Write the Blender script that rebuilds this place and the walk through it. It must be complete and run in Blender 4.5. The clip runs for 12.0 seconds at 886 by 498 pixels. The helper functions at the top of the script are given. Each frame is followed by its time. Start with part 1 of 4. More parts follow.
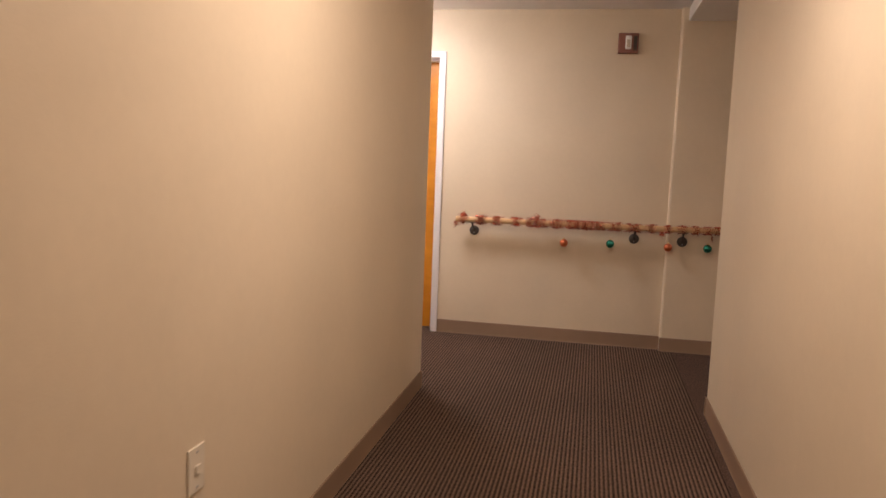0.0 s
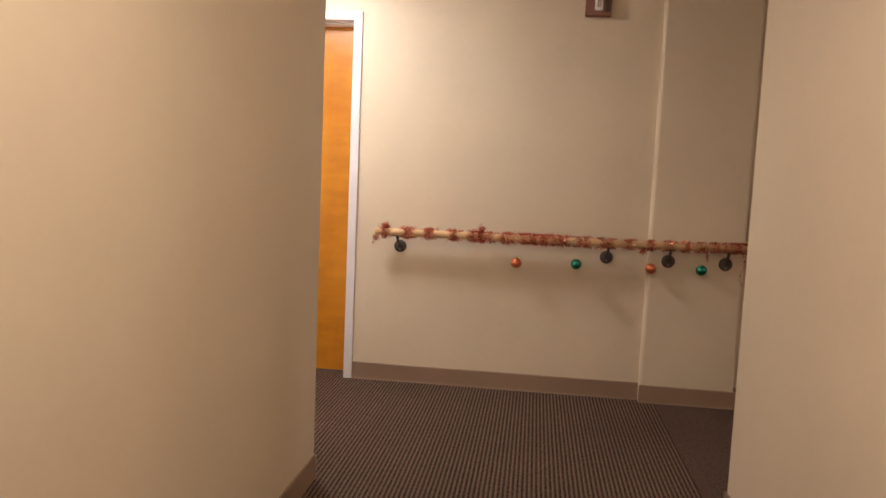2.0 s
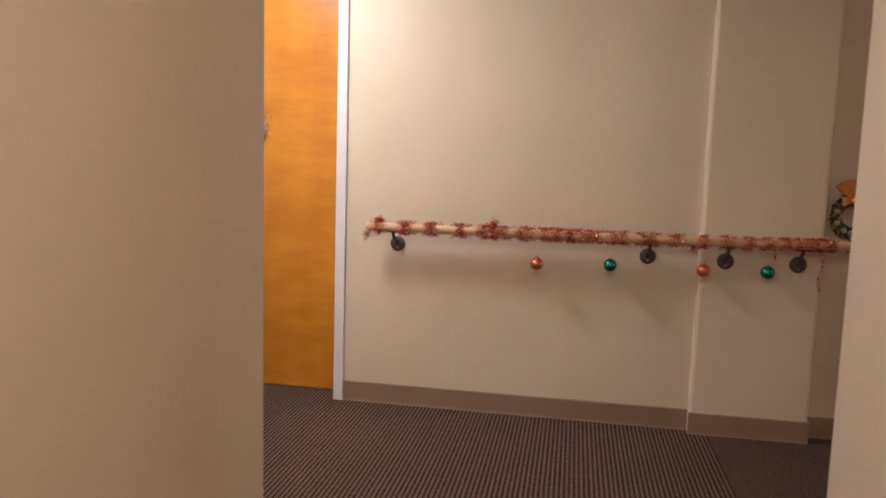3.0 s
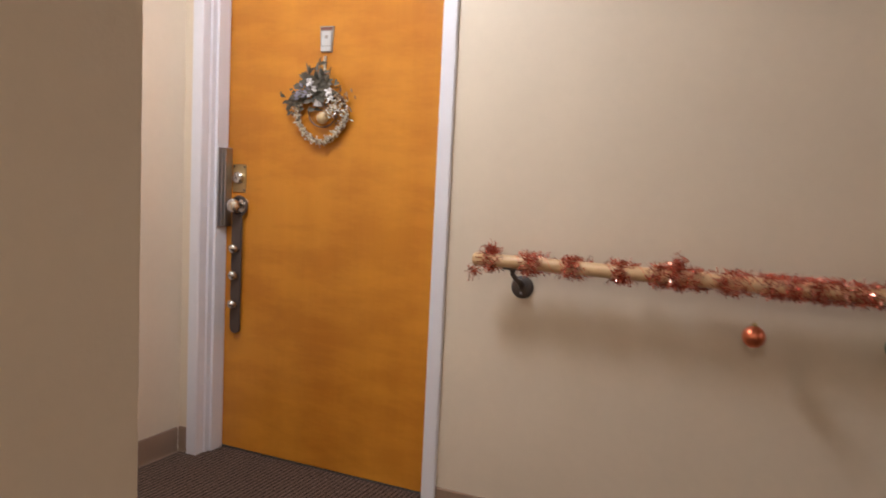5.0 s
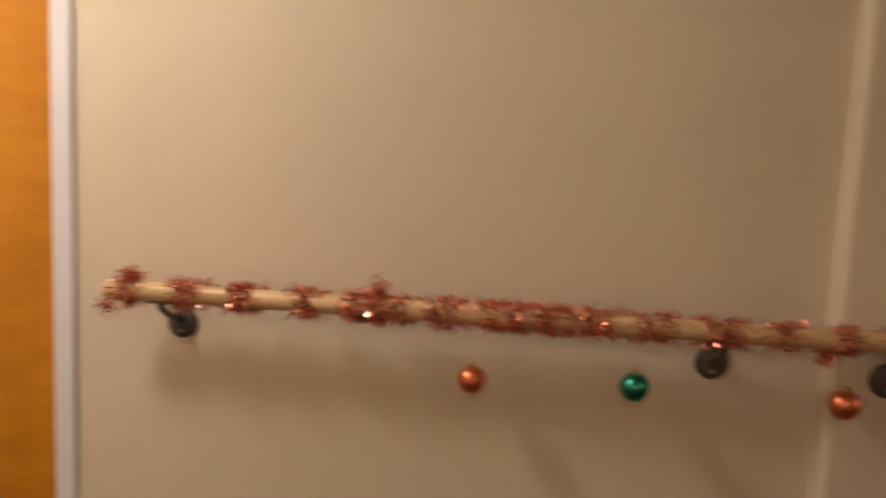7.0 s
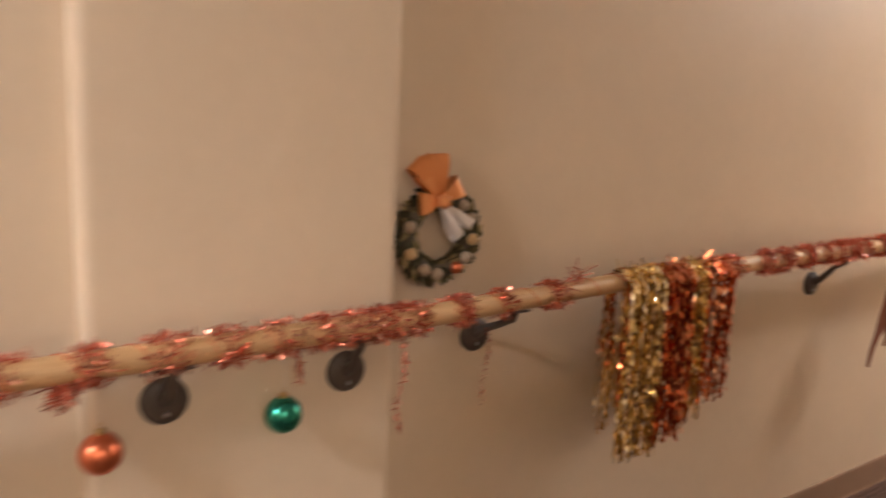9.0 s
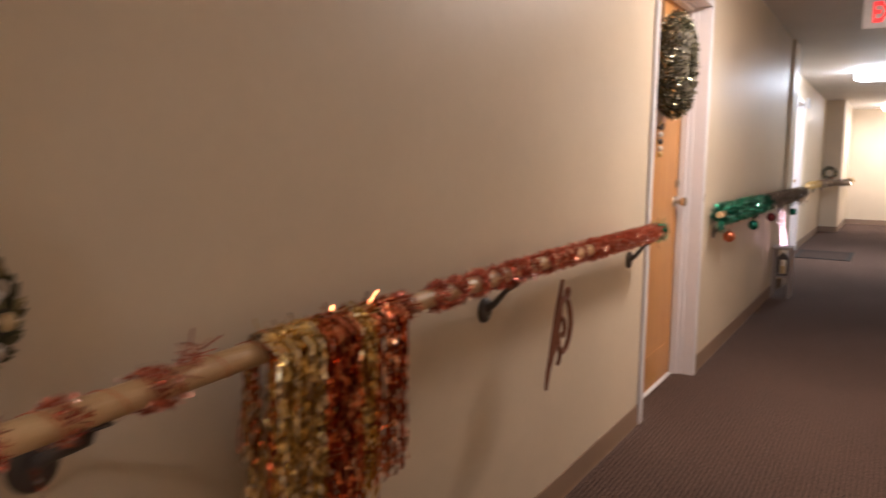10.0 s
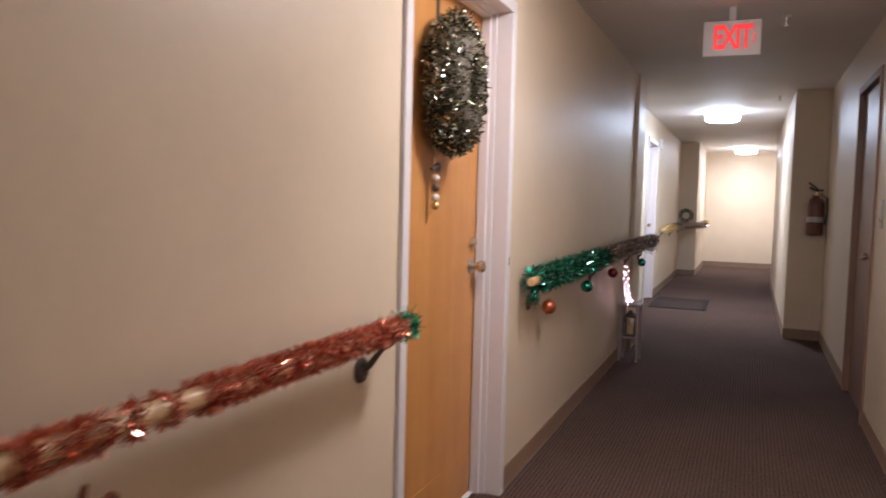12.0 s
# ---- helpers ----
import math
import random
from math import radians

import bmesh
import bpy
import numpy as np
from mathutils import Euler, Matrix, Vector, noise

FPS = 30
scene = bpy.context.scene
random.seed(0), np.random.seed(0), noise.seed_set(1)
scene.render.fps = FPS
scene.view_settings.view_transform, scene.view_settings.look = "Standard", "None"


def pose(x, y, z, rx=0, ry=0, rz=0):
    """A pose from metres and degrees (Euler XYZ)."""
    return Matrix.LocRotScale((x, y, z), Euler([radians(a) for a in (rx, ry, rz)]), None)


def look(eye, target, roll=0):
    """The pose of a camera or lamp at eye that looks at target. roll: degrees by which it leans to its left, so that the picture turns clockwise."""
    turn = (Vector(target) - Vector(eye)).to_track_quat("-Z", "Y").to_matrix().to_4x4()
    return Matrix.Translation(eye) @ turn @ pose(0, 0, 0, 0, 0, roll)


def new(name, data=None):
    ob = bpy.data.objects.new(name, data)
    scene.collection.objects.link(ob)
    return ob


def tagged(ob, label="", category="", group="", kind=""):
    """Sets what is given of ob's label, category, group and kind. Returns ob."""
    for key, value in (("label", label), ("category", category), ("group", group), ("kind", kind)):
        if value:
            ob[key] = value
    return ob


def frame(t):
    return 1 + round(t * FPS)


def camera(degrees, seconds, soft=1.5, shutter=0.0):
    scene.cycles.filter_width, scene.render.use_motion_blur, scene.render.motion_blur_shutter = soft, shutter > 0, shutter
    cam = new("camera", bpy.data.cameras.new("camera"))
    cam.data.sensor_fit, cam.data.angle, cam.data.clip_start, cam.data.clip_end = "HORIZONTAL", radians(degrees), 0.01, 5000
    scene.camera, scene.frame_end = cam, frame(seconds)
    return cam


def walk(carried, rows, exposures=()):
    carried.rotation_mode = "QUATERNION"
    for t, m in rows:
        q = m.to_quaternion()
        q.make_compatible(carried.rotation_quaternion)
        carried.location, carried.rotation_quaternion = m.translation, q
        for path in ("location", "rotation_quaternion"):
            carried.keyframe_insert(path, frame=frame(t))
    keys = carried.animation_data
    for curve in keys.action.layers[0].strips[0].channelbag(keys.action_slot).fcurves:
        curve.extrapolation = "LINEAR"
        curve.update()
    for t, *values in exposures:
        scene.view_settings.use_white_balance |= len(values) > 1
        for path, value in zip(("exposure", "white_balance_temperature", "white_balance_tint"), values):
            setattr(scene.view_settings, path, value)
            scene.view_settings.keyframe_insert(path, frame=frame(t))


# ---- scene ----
cam = camera(61.4, 12.0, shutter=0.5)

PATH = [
    (0, (1.123, -5.554, 1.278), (0.738, -3.604, 1.055), 2.2),
    (0.5, (1.108, -5.253, 1.258), (0.749, -3.297, 1.045), 2.2),
    (1, (1.113, -4.911, 1.252), (0.767, -2.951, 1.052), 2.0),
    (1.5, (1.061, -4.577, 1.234), (0.806, -2.603, 1.04), 2.3),
    (2, (1.026, -4.238, 1.217), (0.786, -2.262, 1.021), 2.5),
    (2.5, (1.089, -3.88, 1.19), (0.795, -1.912, 0.988), 2.1),
    (3, (1.093, -3.496, 1.202), (0.752, -1.539, 0.969), 1.8),
    (3.2, (1.058, -3.339, 1.202), (0.716, -1.383, 0.966), 1.9),
    (4.8, (1.018, -2.292, 1.104), (0.252, -0.453, 0.921), 2.6),
    (5, (0.990, -2.201, 1.12), (0.161, -0.389, 0.937), 2.8),
    (5.5, (0.998, -1.997, 1.147), (-0.07, -0.314, 0.984), 3.2),
    (6, (1.022, -1.824, 1.165), (-0.141, -0.205, 1.005), 3.3),
    (6.5, (1.012, -1.687, 1.143), (0.179, 0.124, 0.979), 3.4),
    (6.7, (1.017, -1.64, 1.161), (0.448, 0.269, 0.976), 3.1),
    (8.3, (1.291, -1.41, 1.272), (1.934, 0.438, 0.86), 2.4),
    (8.5, (1.344, -1.329, 1.246), (2.148, 0.466, 0.883), 2.1),
    (9, (1.492, -1.156, 1.223), (2.616, 0.467, 0.903), 2.4),
    (9.5, (1.686, -0.981, 1.18), (3.167, 0.34, 0.927), 0.9),
    (10, (1.875, -0.909, 1.212), (3.578, 0.114, 0.978), 0.8),
    (10.5, (2.199, -0.939, 1.232), (3.95, -0.001, 1.002), 1.1),
    (11, (2.511, -0.963, 1.283), (4.259, -0.009, 1.096), 0.9),
    (11.5, (2.857, -0.94, 1.259), (4.652, -0.074, 1.091), 1.0),
    (12, (3.186, -0.943, 1.286), (5.033, -0.187, 1.152), 1.4),
]
walk(cam, [(t, look(eye, target, roll)) for t, eye, target, roll in PATH],
     exposures=[(0, -0.1, 6600, 16), (1, -0.13, 6750, 11), (2, -0.02, 6450, 11), (3.2, -0.02, 5850, 12), (4.8, -0.2, 5650, 9),
                (5.5, -0.42, 5800, 9), (6, -0.6, 6750, 9), (6.7, -0.5, 7250, 11), (8.3, 0.72, 6200, 13), (9, 0.85, 6200, 13),
                (9.5, 0.55, 6250, 13), (10, 0.2, 6050, 13), (10.5, 0.1, 5850, 13), (11, -0.05, 5700, 13), (12, -0.08, 5500, 13)])

# ---- world and lamps ----
world = bpy.data.worlds.new("world")
scene.world = world
world.use_nodes = True
world.node_tree.nodes["Background"].inputs[0].default_value = (0.6, 0.55, 0.5, 1)
world.node_tree.nodes["Background"].inputs[1].default_value = 0.02

CEIL = 2.42      # ceiling height
# place, power, colour and glass brightness of each ceiling lamp
LAMPS = [
    ((-0.35, -0.80), 10.0, (1.0, 0.96, 0.93), 32.0),
    ((1.0, -3.55), 17.0, (1.0, 0.84, 0.68), 15.0),
    # unseen lamp, added behind the start to fill the entry corridor
    ((1.0, -7.6), 15.0, (1.0, 0.84, 0.68), 15.0),
    ((5.7, -0.80), 17.5, (1.0, 0.85, 0.72), 33.0),
    ((12.9, -0.58), 38.0, (0.88, 0.94, 1.0), 32.0),
    ((18.9, -0.82), 34.0, (1.0, 0.96, 0.93), 30.0),
]


# ---- materials ----
def material(name, color, rough=0.6, metal=0.0, spec=0.5):
    m = bpy.data.materials.new(name)
    m.use_nodes = True
    b = m.node_tree.nodes["Principled BSDF"]
    b.inputs["Base Color"].default_value = (*color, 1)
    b.inputs["Roughness"].default_value = rough
    b.inputs["Metallic"].default_value = metal
    b.inputs["Specular IOR Level"].default_value = spec
    return m


def node(m, kind, **settings):
    n = m.node_tree.nodes.new(kind)
    for key, value in settings.items():
        if key in n.inputs:
            n.inputs[key].default_value = value
    return n


def link(m, a, b):
    m.node_tree.links.new(a, b)


def bsdf(m):
    return m.node_tree.nodes["Principled BSDF"]


def coords(m, scale=(1, 1, 1), turn=(0, 0, 0)):
    p = node(m, "ShaderNodeMapping")
    p.inputs["Scale"].default_value = scale
    p.inputs["Rotation"].default_value = turn
    g = node(m, "ShaderNodeNewGeometry")
    link(m, g.outputs["Position"], p.inputs["Vector"])
    return p.outputs["Vector"]


def noise_of(m, vector, scale, detail=3.0, rough=0.5):
    n = node(m, "ShaderNodeTexNoise")
    n.inputs["Scale"].default_value, n.inputs["Detail"].default_value, n.inputs["Roughness"].default_value = scale, detail, rough
    link(m, vector, n.inputs["Vector"])
    return n.outputs["Fac"]


def ramp(m, fac, stops):
    r = node(m, "ShaderNodeValToRGB")
    e = r.color_ramp.elements
    while len(e) < len(stops):
        e.new(0.5)
    for k, (at, color) in enumerate(stops):
        e[k].position, e[k].color = at, (*color, 1)
    link(m, fac, r.inputs["Fac"])
    return r.outputs["Color"]


def mix(m, fac, a, b, mode="MIX"):
    n = node(m, "ShaderNodeMix")
    n.data_type, n.blend_type = "RGBA", mode
    for value, slot in ((fac, n.inputs["Factor"]), (a, n.inputs[6]), (b, n.inputs[7])):
        if hasattr(value, "is_linked"):
            link(m, value, slot)
        elif isinstance(value, tuple):
            slot.default_value = (*value, 1)
        else:
            slot.default_value = value
    return n.outputs[2]


def bump(m, height, strength, distance=0.002):
    n = node(m, "ShaderNodeBump")
    n.inputs["Strength"].default_value, n.inputs["Distance"].default_value = strength, distance
    link(m, height, n.inputs["Height"])
    link(m, n.outputs["Normal"], bsdf(m).inputs["Normal"])


def painted(name, color, rough, spread=0.06, grain=140.0, relief=0.25):
    """Rolled wall paint: faint blotches, roller stipple, scuffs."""
    m = material(name, color, rough, spec=0.4)
    v = coords(m)
    big = noise_of(m, v, 1.7, 4.0)
    low = tuple(c * (1 - spread) for c in color)
    high = tuple(min(1, c * (1 + spread * 0.6)) for c in color)
    tone = ramp(m, big, [(0.3, low), (0.7, high)])
    fine = noise_of(m, v, 30.0, 5.0, 0.6)
    tone = mix(m, 0.10, tone, ramp(m, fine, [(0.35, tuple(c * 0.8 for c in color)), (0.65, color)]))
    link(m, tone, bsdf(m).inputs["Base Color"])
    stipple = noise_of(m, v, grain, 3.0, 0.6)
    bump(m, stipple, relief, 0.0015)
    r = node(m, "ShaderNodeMapRange")
    r.inputs["To Min"].default_value, r.inputs["To Max"].default_value = rough - 0.06, rough + 0.1
    link(m, big, r.inputs["Value"])
    link(m, r.outputs["Result"], bsdf(m).inputs["Roughness"])
    return m


def wooden(name, dark, light, along="z", rough=0.35, scale=1.0, flame=0.0):
    """Wood with its grain along one axis."""
    m = material(name, light, rough, spec=0.45)
    stretch = {"z": (9, 9, 0.9), "x": (0.9, 14, 14)}[along]
    v = coords(m, tuple(s * scale for s in stretch))
    a = noise_of(m, v, 1.6, 6.0, 0.55)
    tone = ramp(m, a, [(0.28, dark), (0.5, tuple((p + q) / 2 for p, q in zip(dark, light))), (0.72, light)])
    fine = noise_of(m, coords(m, tuple(s * 6 * scale for s in stretch)), 2.5, 4.0, 0.7)
    tone = mix(m, 0.10 if flame > 0.3 else 0.25, tone, ramp(m, fine, [(0.35, dark), (0.6, light)]))
    if flame:
        cross = noise_of(m, coords(m, (2.6, 2.6, 8.0)), 1.2, 4.0, 0.6)
        tone = mix(m, flame, tone, ramp(m, cross, [(0.38, dark), (0.60, light)]))
        blotch = noise_of(m, coords(m, (2.2, 2.2, 1.4)), 1.2, 3.0, 0.5)
        tone = mix(m, flame * 0.6, tone, ramp(m, blotch, [(0.35, dark), (0.65, light)]))
    link(m, tone, bsdf(m).inputs["Base Color"])
    bump(m, fine, 0.08, 0.001)
    return m


def carpet_material(name, across, stretch, grain, share, yarn, low=(0.012, 0.008, 0.007)):
    """Loop carpet with ribs, brown and grey yarns; across is the axis that the ribs repeat on."""
    m = material(name, (0.06, 0.045, 0.04), 0.95, spec=0.1)
    v = coords(m)
    w = node(m, "ShaderNodeTexWave")
    w.wave_type, w.bands_direction = "BANDS", across
    w.inputs["Scale"].default_value = 17.0
    w.inputs["Distortion"].default_value = 0.5
    w.inputs["Detail"].default_value = 2.0
    w.inputs["Detail Scale"].default_value = 8.0
    link(m, v, w.inputs["Vector"])
    ribs = ramp(m, w.outputs["Fac"], [(0.36, (0.013, 0.008, 0.007)), (0.66, yarn)])
    loops = noise_of(m, coords(m, stretch), grain, 4.0, 0.75)
    tone = mix(m, share, ribs, ramp(m, loops, [(0.40, low), (0.60, yarn)]))
    wear = noise_of(m, v, 1.1, 4.0)
    tone = mix(m, 1.0, tone, ramp(m, wear, [(0.3, (0.78, 0.78, 0.78)), (0.7, (1, 1, 1))]), "MULTIPLY")
    link(m, tone, bsdf(m).inputs["Base Color"])
    a = node(m, "ShaderNodeMath")
    a.operation = "ADD"
    link(m, w.outputs["Fac"], a.inputs[0])
    link(m, loops, a.inputs[1])
    bump(m, a.outputs[0], 0.8, 0.004)
    return m


def foil(name, colors, rough=0.22, metal=0.75):
    """Metallised film: every strand has its own shade."""
    m = material(name, colors[0], rough, metal)
    g = node(m, "ShaderNodeNewGeometry")
    stops = [(k / max(1, len(colors) - 1), c) for k, c in enumerate(colors)]
    link(m, ramp(m, g.outputs["Random Per Island"], stops), bsdf(m).inputs["Base Color"])
    return m


def brushed(name, color, rough=0.3):
    m = material(name, color, rough, 1.0)
    n = noise_of(m, coords(m, (60, 60, 6)), 4.0, 3.0)
    r = node(m, "ShaderNodeMapRange")
    r.inputs["To Min"].default_value, r.inputs["To Max"].default_value = rough * 0.7, rough * 1.4
    link(m, n, r.inputs["Value"])
    link(m, r.outputs["Result"], bsdf(m).inputs["Roughness"])
    return m


def glowing(name, color, strength):
    m = material(name, (0.9, 0.9, 0.9), 0.5)
    bsdf(m).inputs["Emission Color"].default_value = (*color, 1)
    bsdf(m).inputs["Emission Strength"].default_value = strength
    return m


PAINT = painted("cream_wall_paint", (0.74, 0.625, 0.478), 0.42)
CEILING = painted("white_ceiling_paint", (0.80, 0.78, 0.78), 0.55, grain=60.0, relief=0.5)
TRIM = painted("white_gloss_paint", (0.78, 0.76, 0.79), 0.32, spread=0.03, grain=25.0, relief=0.06)
BASE = painted("taupe_vinyl", (0.30, 0.20, 0.138), 0.45, spread=0.12, grain=40.0, relief=0.1)
CARPET = carpet_material("ribbed_carpet", "X", (1, 0.6, 1), 105.0, 0.4, (0.222, 0.145, 0.107))
LONG_CARPET = carpet_material("lengthwise_ribbed_carpet", "Y", (0.6, 1, 1), 130.0, 0.74, (0.195, 0.122, 0.094), (0.04, 0.026, 0.021))
BIRCH = wooden("orange_birch_veneer", (0.43, 0.145, 0.010), (0.71, 0.30, 0.028), "z", 0.28, 0.35, flame=0.45)
BIRCH_PALE = wooden("honey_birch_veneer", (0.47, 0.20, 0.05), (0.64, 0.32, 0.095), "z", 0.34, 0.8, flame=0.15)
MAPLE = wooden("maple_rail", (0.52, 0.33, 0.16), (0.72, 0.50, 0.27), "x", 0.4)
BROWN_STEEL = painted("brown_enamel", (0.27, 0.165, 0.12), 0.4, spread=0.1, grain=50.0, relief=0.05)
BRONZE = painted("dark_bronze", (0.085, 0.068, 0.058), 0.45, spread=0.2, grain=80.0, relief=0.1)
NICKEL = brushed("satin_nickel", (0.62, 0.58, 0.52), 0.25)
STEEL = brushed("galvanised_steel", (0.45, 0.45, 0.47), 0.4)
BRASS = brushed("aged_brass", (0.62, 0.46, 0.22), 0.3)
LEATHER = painted("dark_leather", (0.085, 0.058, 0.047), 0.5, spread=0.25, grain=120.0, relief=0.3)
# the last, pinkish shade paints glints into some strands
RED_FOIL = foil("red_tinsel", [(0.62, 0.15, 0.085), (0.82, 0.30, 0.19), (0.44, 0.075, 0.04), (0.95, 0.62, 0.50)], 0.2, 0.75)
COPPER_FOIL = foil("copper_red_foil", [(0.50, 0.095, 0.03), (0.66, 0.19, 0.06), (0.34, 0.05, 0.017), (0.90, 0.44, 0.22)], 0.13, 0.9)
GREEN_FOIL = foil("green_tinsel", [(0.01, 0.15, 0.085), (0.02, 0.26, 0.16), (0.005, 0.06, 0.04), (0.30, 0.62, 0.50)], 0.15, 0.85)
# dark strands; the last, near-white shade stands in for glints
SAGE_FOIL = foil("green_silver_tinsel", [(0.10, 0.10, 0.065), (0.26, 0.25, 0.165), (0.06, 0.065, 0.04), (0.85, 0.80, 0.66)], 0.18, 0.8)
# the last, palest gold is a glint put into the colour
BRIGHT_GOLD = foil("bright_gold_foil", [(0.82, 0.55, 0.15), (0.95, 0.76, 0.34), (0.55, 0.32, 0.07), (1.0, 0.94, 0.70)], 0.10, 0.92)
GOLD_FOIL = foil("gold_tinsel", [(0.82, 0.58, 0.18), (0.92, 0.75, 0.36), (0.60, 0.36, 0.09), (0.98, 0.90, 0.65)])
COPPER = material("copper_ornament", (0.66, 0.19, 0.09), 0.33, 0.9)
EMERALD = material("green_ornament", (0.035, 0.28, 0.20), 0.25, 0.9)
MAROON = material("maroon_ornament", (0.24, 0.04, 0.04), 0.28, 0.9)


# ---- mesh helpers ----
def box(bm, x0, x1, y0, y1, z0, z1, bevel=0.0, segments=1):
    """A box between two corners, with rounded edges."""
    m = Matrix.Translation(((x0 + x1) / 2, (y0 + y1) / 2, (z0 + z1) / 2)) @ Matrix.Diagonal((x1 - x0, y1 - y0, z1 - z0, 1))
    verts = bmesh.ops.create_cube(bm, size=1, matrix=m)["verts"]
    if bevel:
        edges = {e for v in verts for e in v.link_edges}
        bmesh.ops.bevel(bm, geom=list(edges), offset=bevel, segments=segments, affect="EDGES", profile=0.5)
    return bm


def spin(bm, profile, steps=20, m=None):
    """A turned body: (radius, height) pairs round z, closed at both ends."""
    m = m or Matrix()
    rings = []
    for r, h in profile:
        rings.append([bm.verts.new(m @ Vector((r * math.cos(2 * math.pi * k / steps), r * math.sin(2 * math.pi * k / steps), h))) for k in range(steps)])
    for a, b in zip(rings, rings[1:]):
        for k in range(steps):
            bm.faces.new((a[k], a[(k + 1) % steps], b[(k + 1) % steps], b[k]))
    bm.faces.new(list(reversed(rings[0])))
    bm.faces.new(rings[-1])
    return bm


def tube(bm, points, radius, steps=10, ends=True):
    """A round bar along points; radius: a number, or one for each point."""
    rings = []
    points = [Vector(p) for p in points]
    for k, p in enumerate(points):
        d = (points[min(k + 1, len(points) - 1)] - points[max(k - 1, 0)]).normalized()
        side = d.cross(Vector((0, 0, 1)) if abs(d.z) < 0.9 else Vector((0, 1, 0))).normalized()
        up = side.cross(d)
        r = radius[k] if isinstance(radius, (list, tuple)) else radius
        rings.append([bm.verts.new(p + (side * math.cos(2 * math.pi * j / steps) + up * math.sin(2 * math.pi * j / steps)) * r) for j in range(steps)])
    for a, b in zip(rings, rings[1:]):
        for j in range(steps):
            bm.faces.new((a[j], a[(j + 1) % steps], b[(j + 1) % steps], b[j]))
    if ends:
        bm.faces.new(list(reversed(rings[0])))
        bm.faces.new(rings[-1])
    return bm


def mesh_of(name, bm, mat, smooth=False):
    bmesh.ops.recalc_face_normals(bm, faces=bm.faces)
    data = bpy.data.meshes.new(name)
    bm.to_mesh(data)
    bm.free()
    data.materials.append(mat)
    if smooth:
        data.shade_smooth()
        data.set_sharp_from_angle(angle=radians(40))
    return data


def part(name, bm, mat, parent, label="", smooth=False):
    ob = new(name, mesh_of(name, bm, mat, smooth))
    ob.parent = parent
    ob.matrix_parent_inverse = parent.matrix_world.inverted() if parent else Matrix()
    if label:
        tagged(ob, label)
    return ob


def thing(name, at, label, category, group=""):
    ob = new(name)
    ob.empty_display_size = 0.05
    ob.matrix_world = Matrix.Translation(at)
    ob.location = at
    bpy.context.view_layer.update()
    return tagged(ob, label, category, group)


def setting(name, bm, mat, label="", category=""):
    return tagged(new(name, mesh_of(name, bm, mat)), label, category, kind="structure")


def strands(name, items, mat, parent=None):
    """Many thin strips in one mesh: (root, tip, width vector)."""
    verts, faces = [], []
    for root, tip, w in items:
        n = len(verts)
        verts += [root - w, root + w, tip + w, tip - w]
        faces.append((n, n + 1, n + 2, n + 3))
    data = bpy.data.meshes.new(name)
    data.from_pydata([tuple(v) for v in verts], [], faces)
    data.materials.append(mat)
    ob = new(name, data)
    if parent:
        ob.parent = parent
        ob.matrix_parent_inverse = parent.matrix_world.inverted()
    return ob


def ball_direction(rng):
    v = Vector((rng.gauss(0, 1), rng.gauss(0, 1), rng.gauss(0, 1)))
    return v.normalized()


# ---- structure ----
N1, COL, N3, S2 = 0.0, -0.045, 0.045, -1.62      # north wall, pilaster, east north wall, south wall
N4 = 0.018                                       # north wall past the second door
AL, AR, TURN = 0.212, 1.785, -1.465               # first corridor's walls, and where they end
WEST, EAST, BACK = -1.13, 20.1, -10.0
D1 = (-1.083, 0.0)                              # outer edges of the door frames
D2 = (5.24, 6.27)
D3 = (12.75, 13.75)
HEAD = 2.12


def north_wall_1():
    bm = bmesh.new()
    box(bm, WEST - 0.15, D1[0] + 0.02, N1, N1 + 0.25, 0, CEIL)
    box(bm, D1[0] + 0.02, D1[1] - 0.02, N1, N1 + 0.25, HEAD - 0.02, CEIL)
    box(bm, D1[1] - 0.02, 1.66, N1, N1 + 0.25, 0, CEIL)
    return bm


setting("wall_north", north_wall_1(), PAINT, "cream painted corridor wall with a door opening", "wall")


def pilaster(x0, x1, y0, y1, r):
    """A pier with rounded outer corners."""
    bm = bmesh.new()
    arc = [math.radians(a) for a in (0, 15, 30, 45, 60, 75, 90)]
    plan = [(x0, y1)] + [(x0 + r - r * math.cos(a), y0 + r - r * math.sin(a)) for a in arc]
    plan += [(x1 - r + r * math.sin(a), y0 + r - r * math.cos(a)) for a in arc] + [(x1, y1)]
    low = [bm.verts.new((x, y, 0)) for x, y in plan]
    top = [bm.verts.new((x, y, CEIL)) for x, y in plan]
    for k in range(len(plan)):
        n = (k + 1) % len(plan)
        bm.faces.new((low[k], low[n], top[n], top[k]))
    bm.faces.new(low)
    bm.faces.new(list(reversed(top)))
    return bm


setting("wall_pilaster", pilaster(1.655, 2.165, COL, 0.25, 0.018), PAINT, "cream painted shallow wall pilaster", "wall")


def north_wall_2():
    bm = bmesh.new()
    box(bm, 2.165, D2[0] + 0.02, N3, N3 + 0.25, 0, CEIL)
    box(bm, D2[0] + 0.02, D2[1] - 0.02, N3, N3 + 0.25, HEAD - 0.02, CEIL)
    box(bm, D2[1] - 0.02, 9.9, N4, N3 + 0.25, 0, CEIL)
    return bm


setting("wall_north_east", north_wall_2(), PAINT, "cream painted corridor wall with a handrail", "wall")
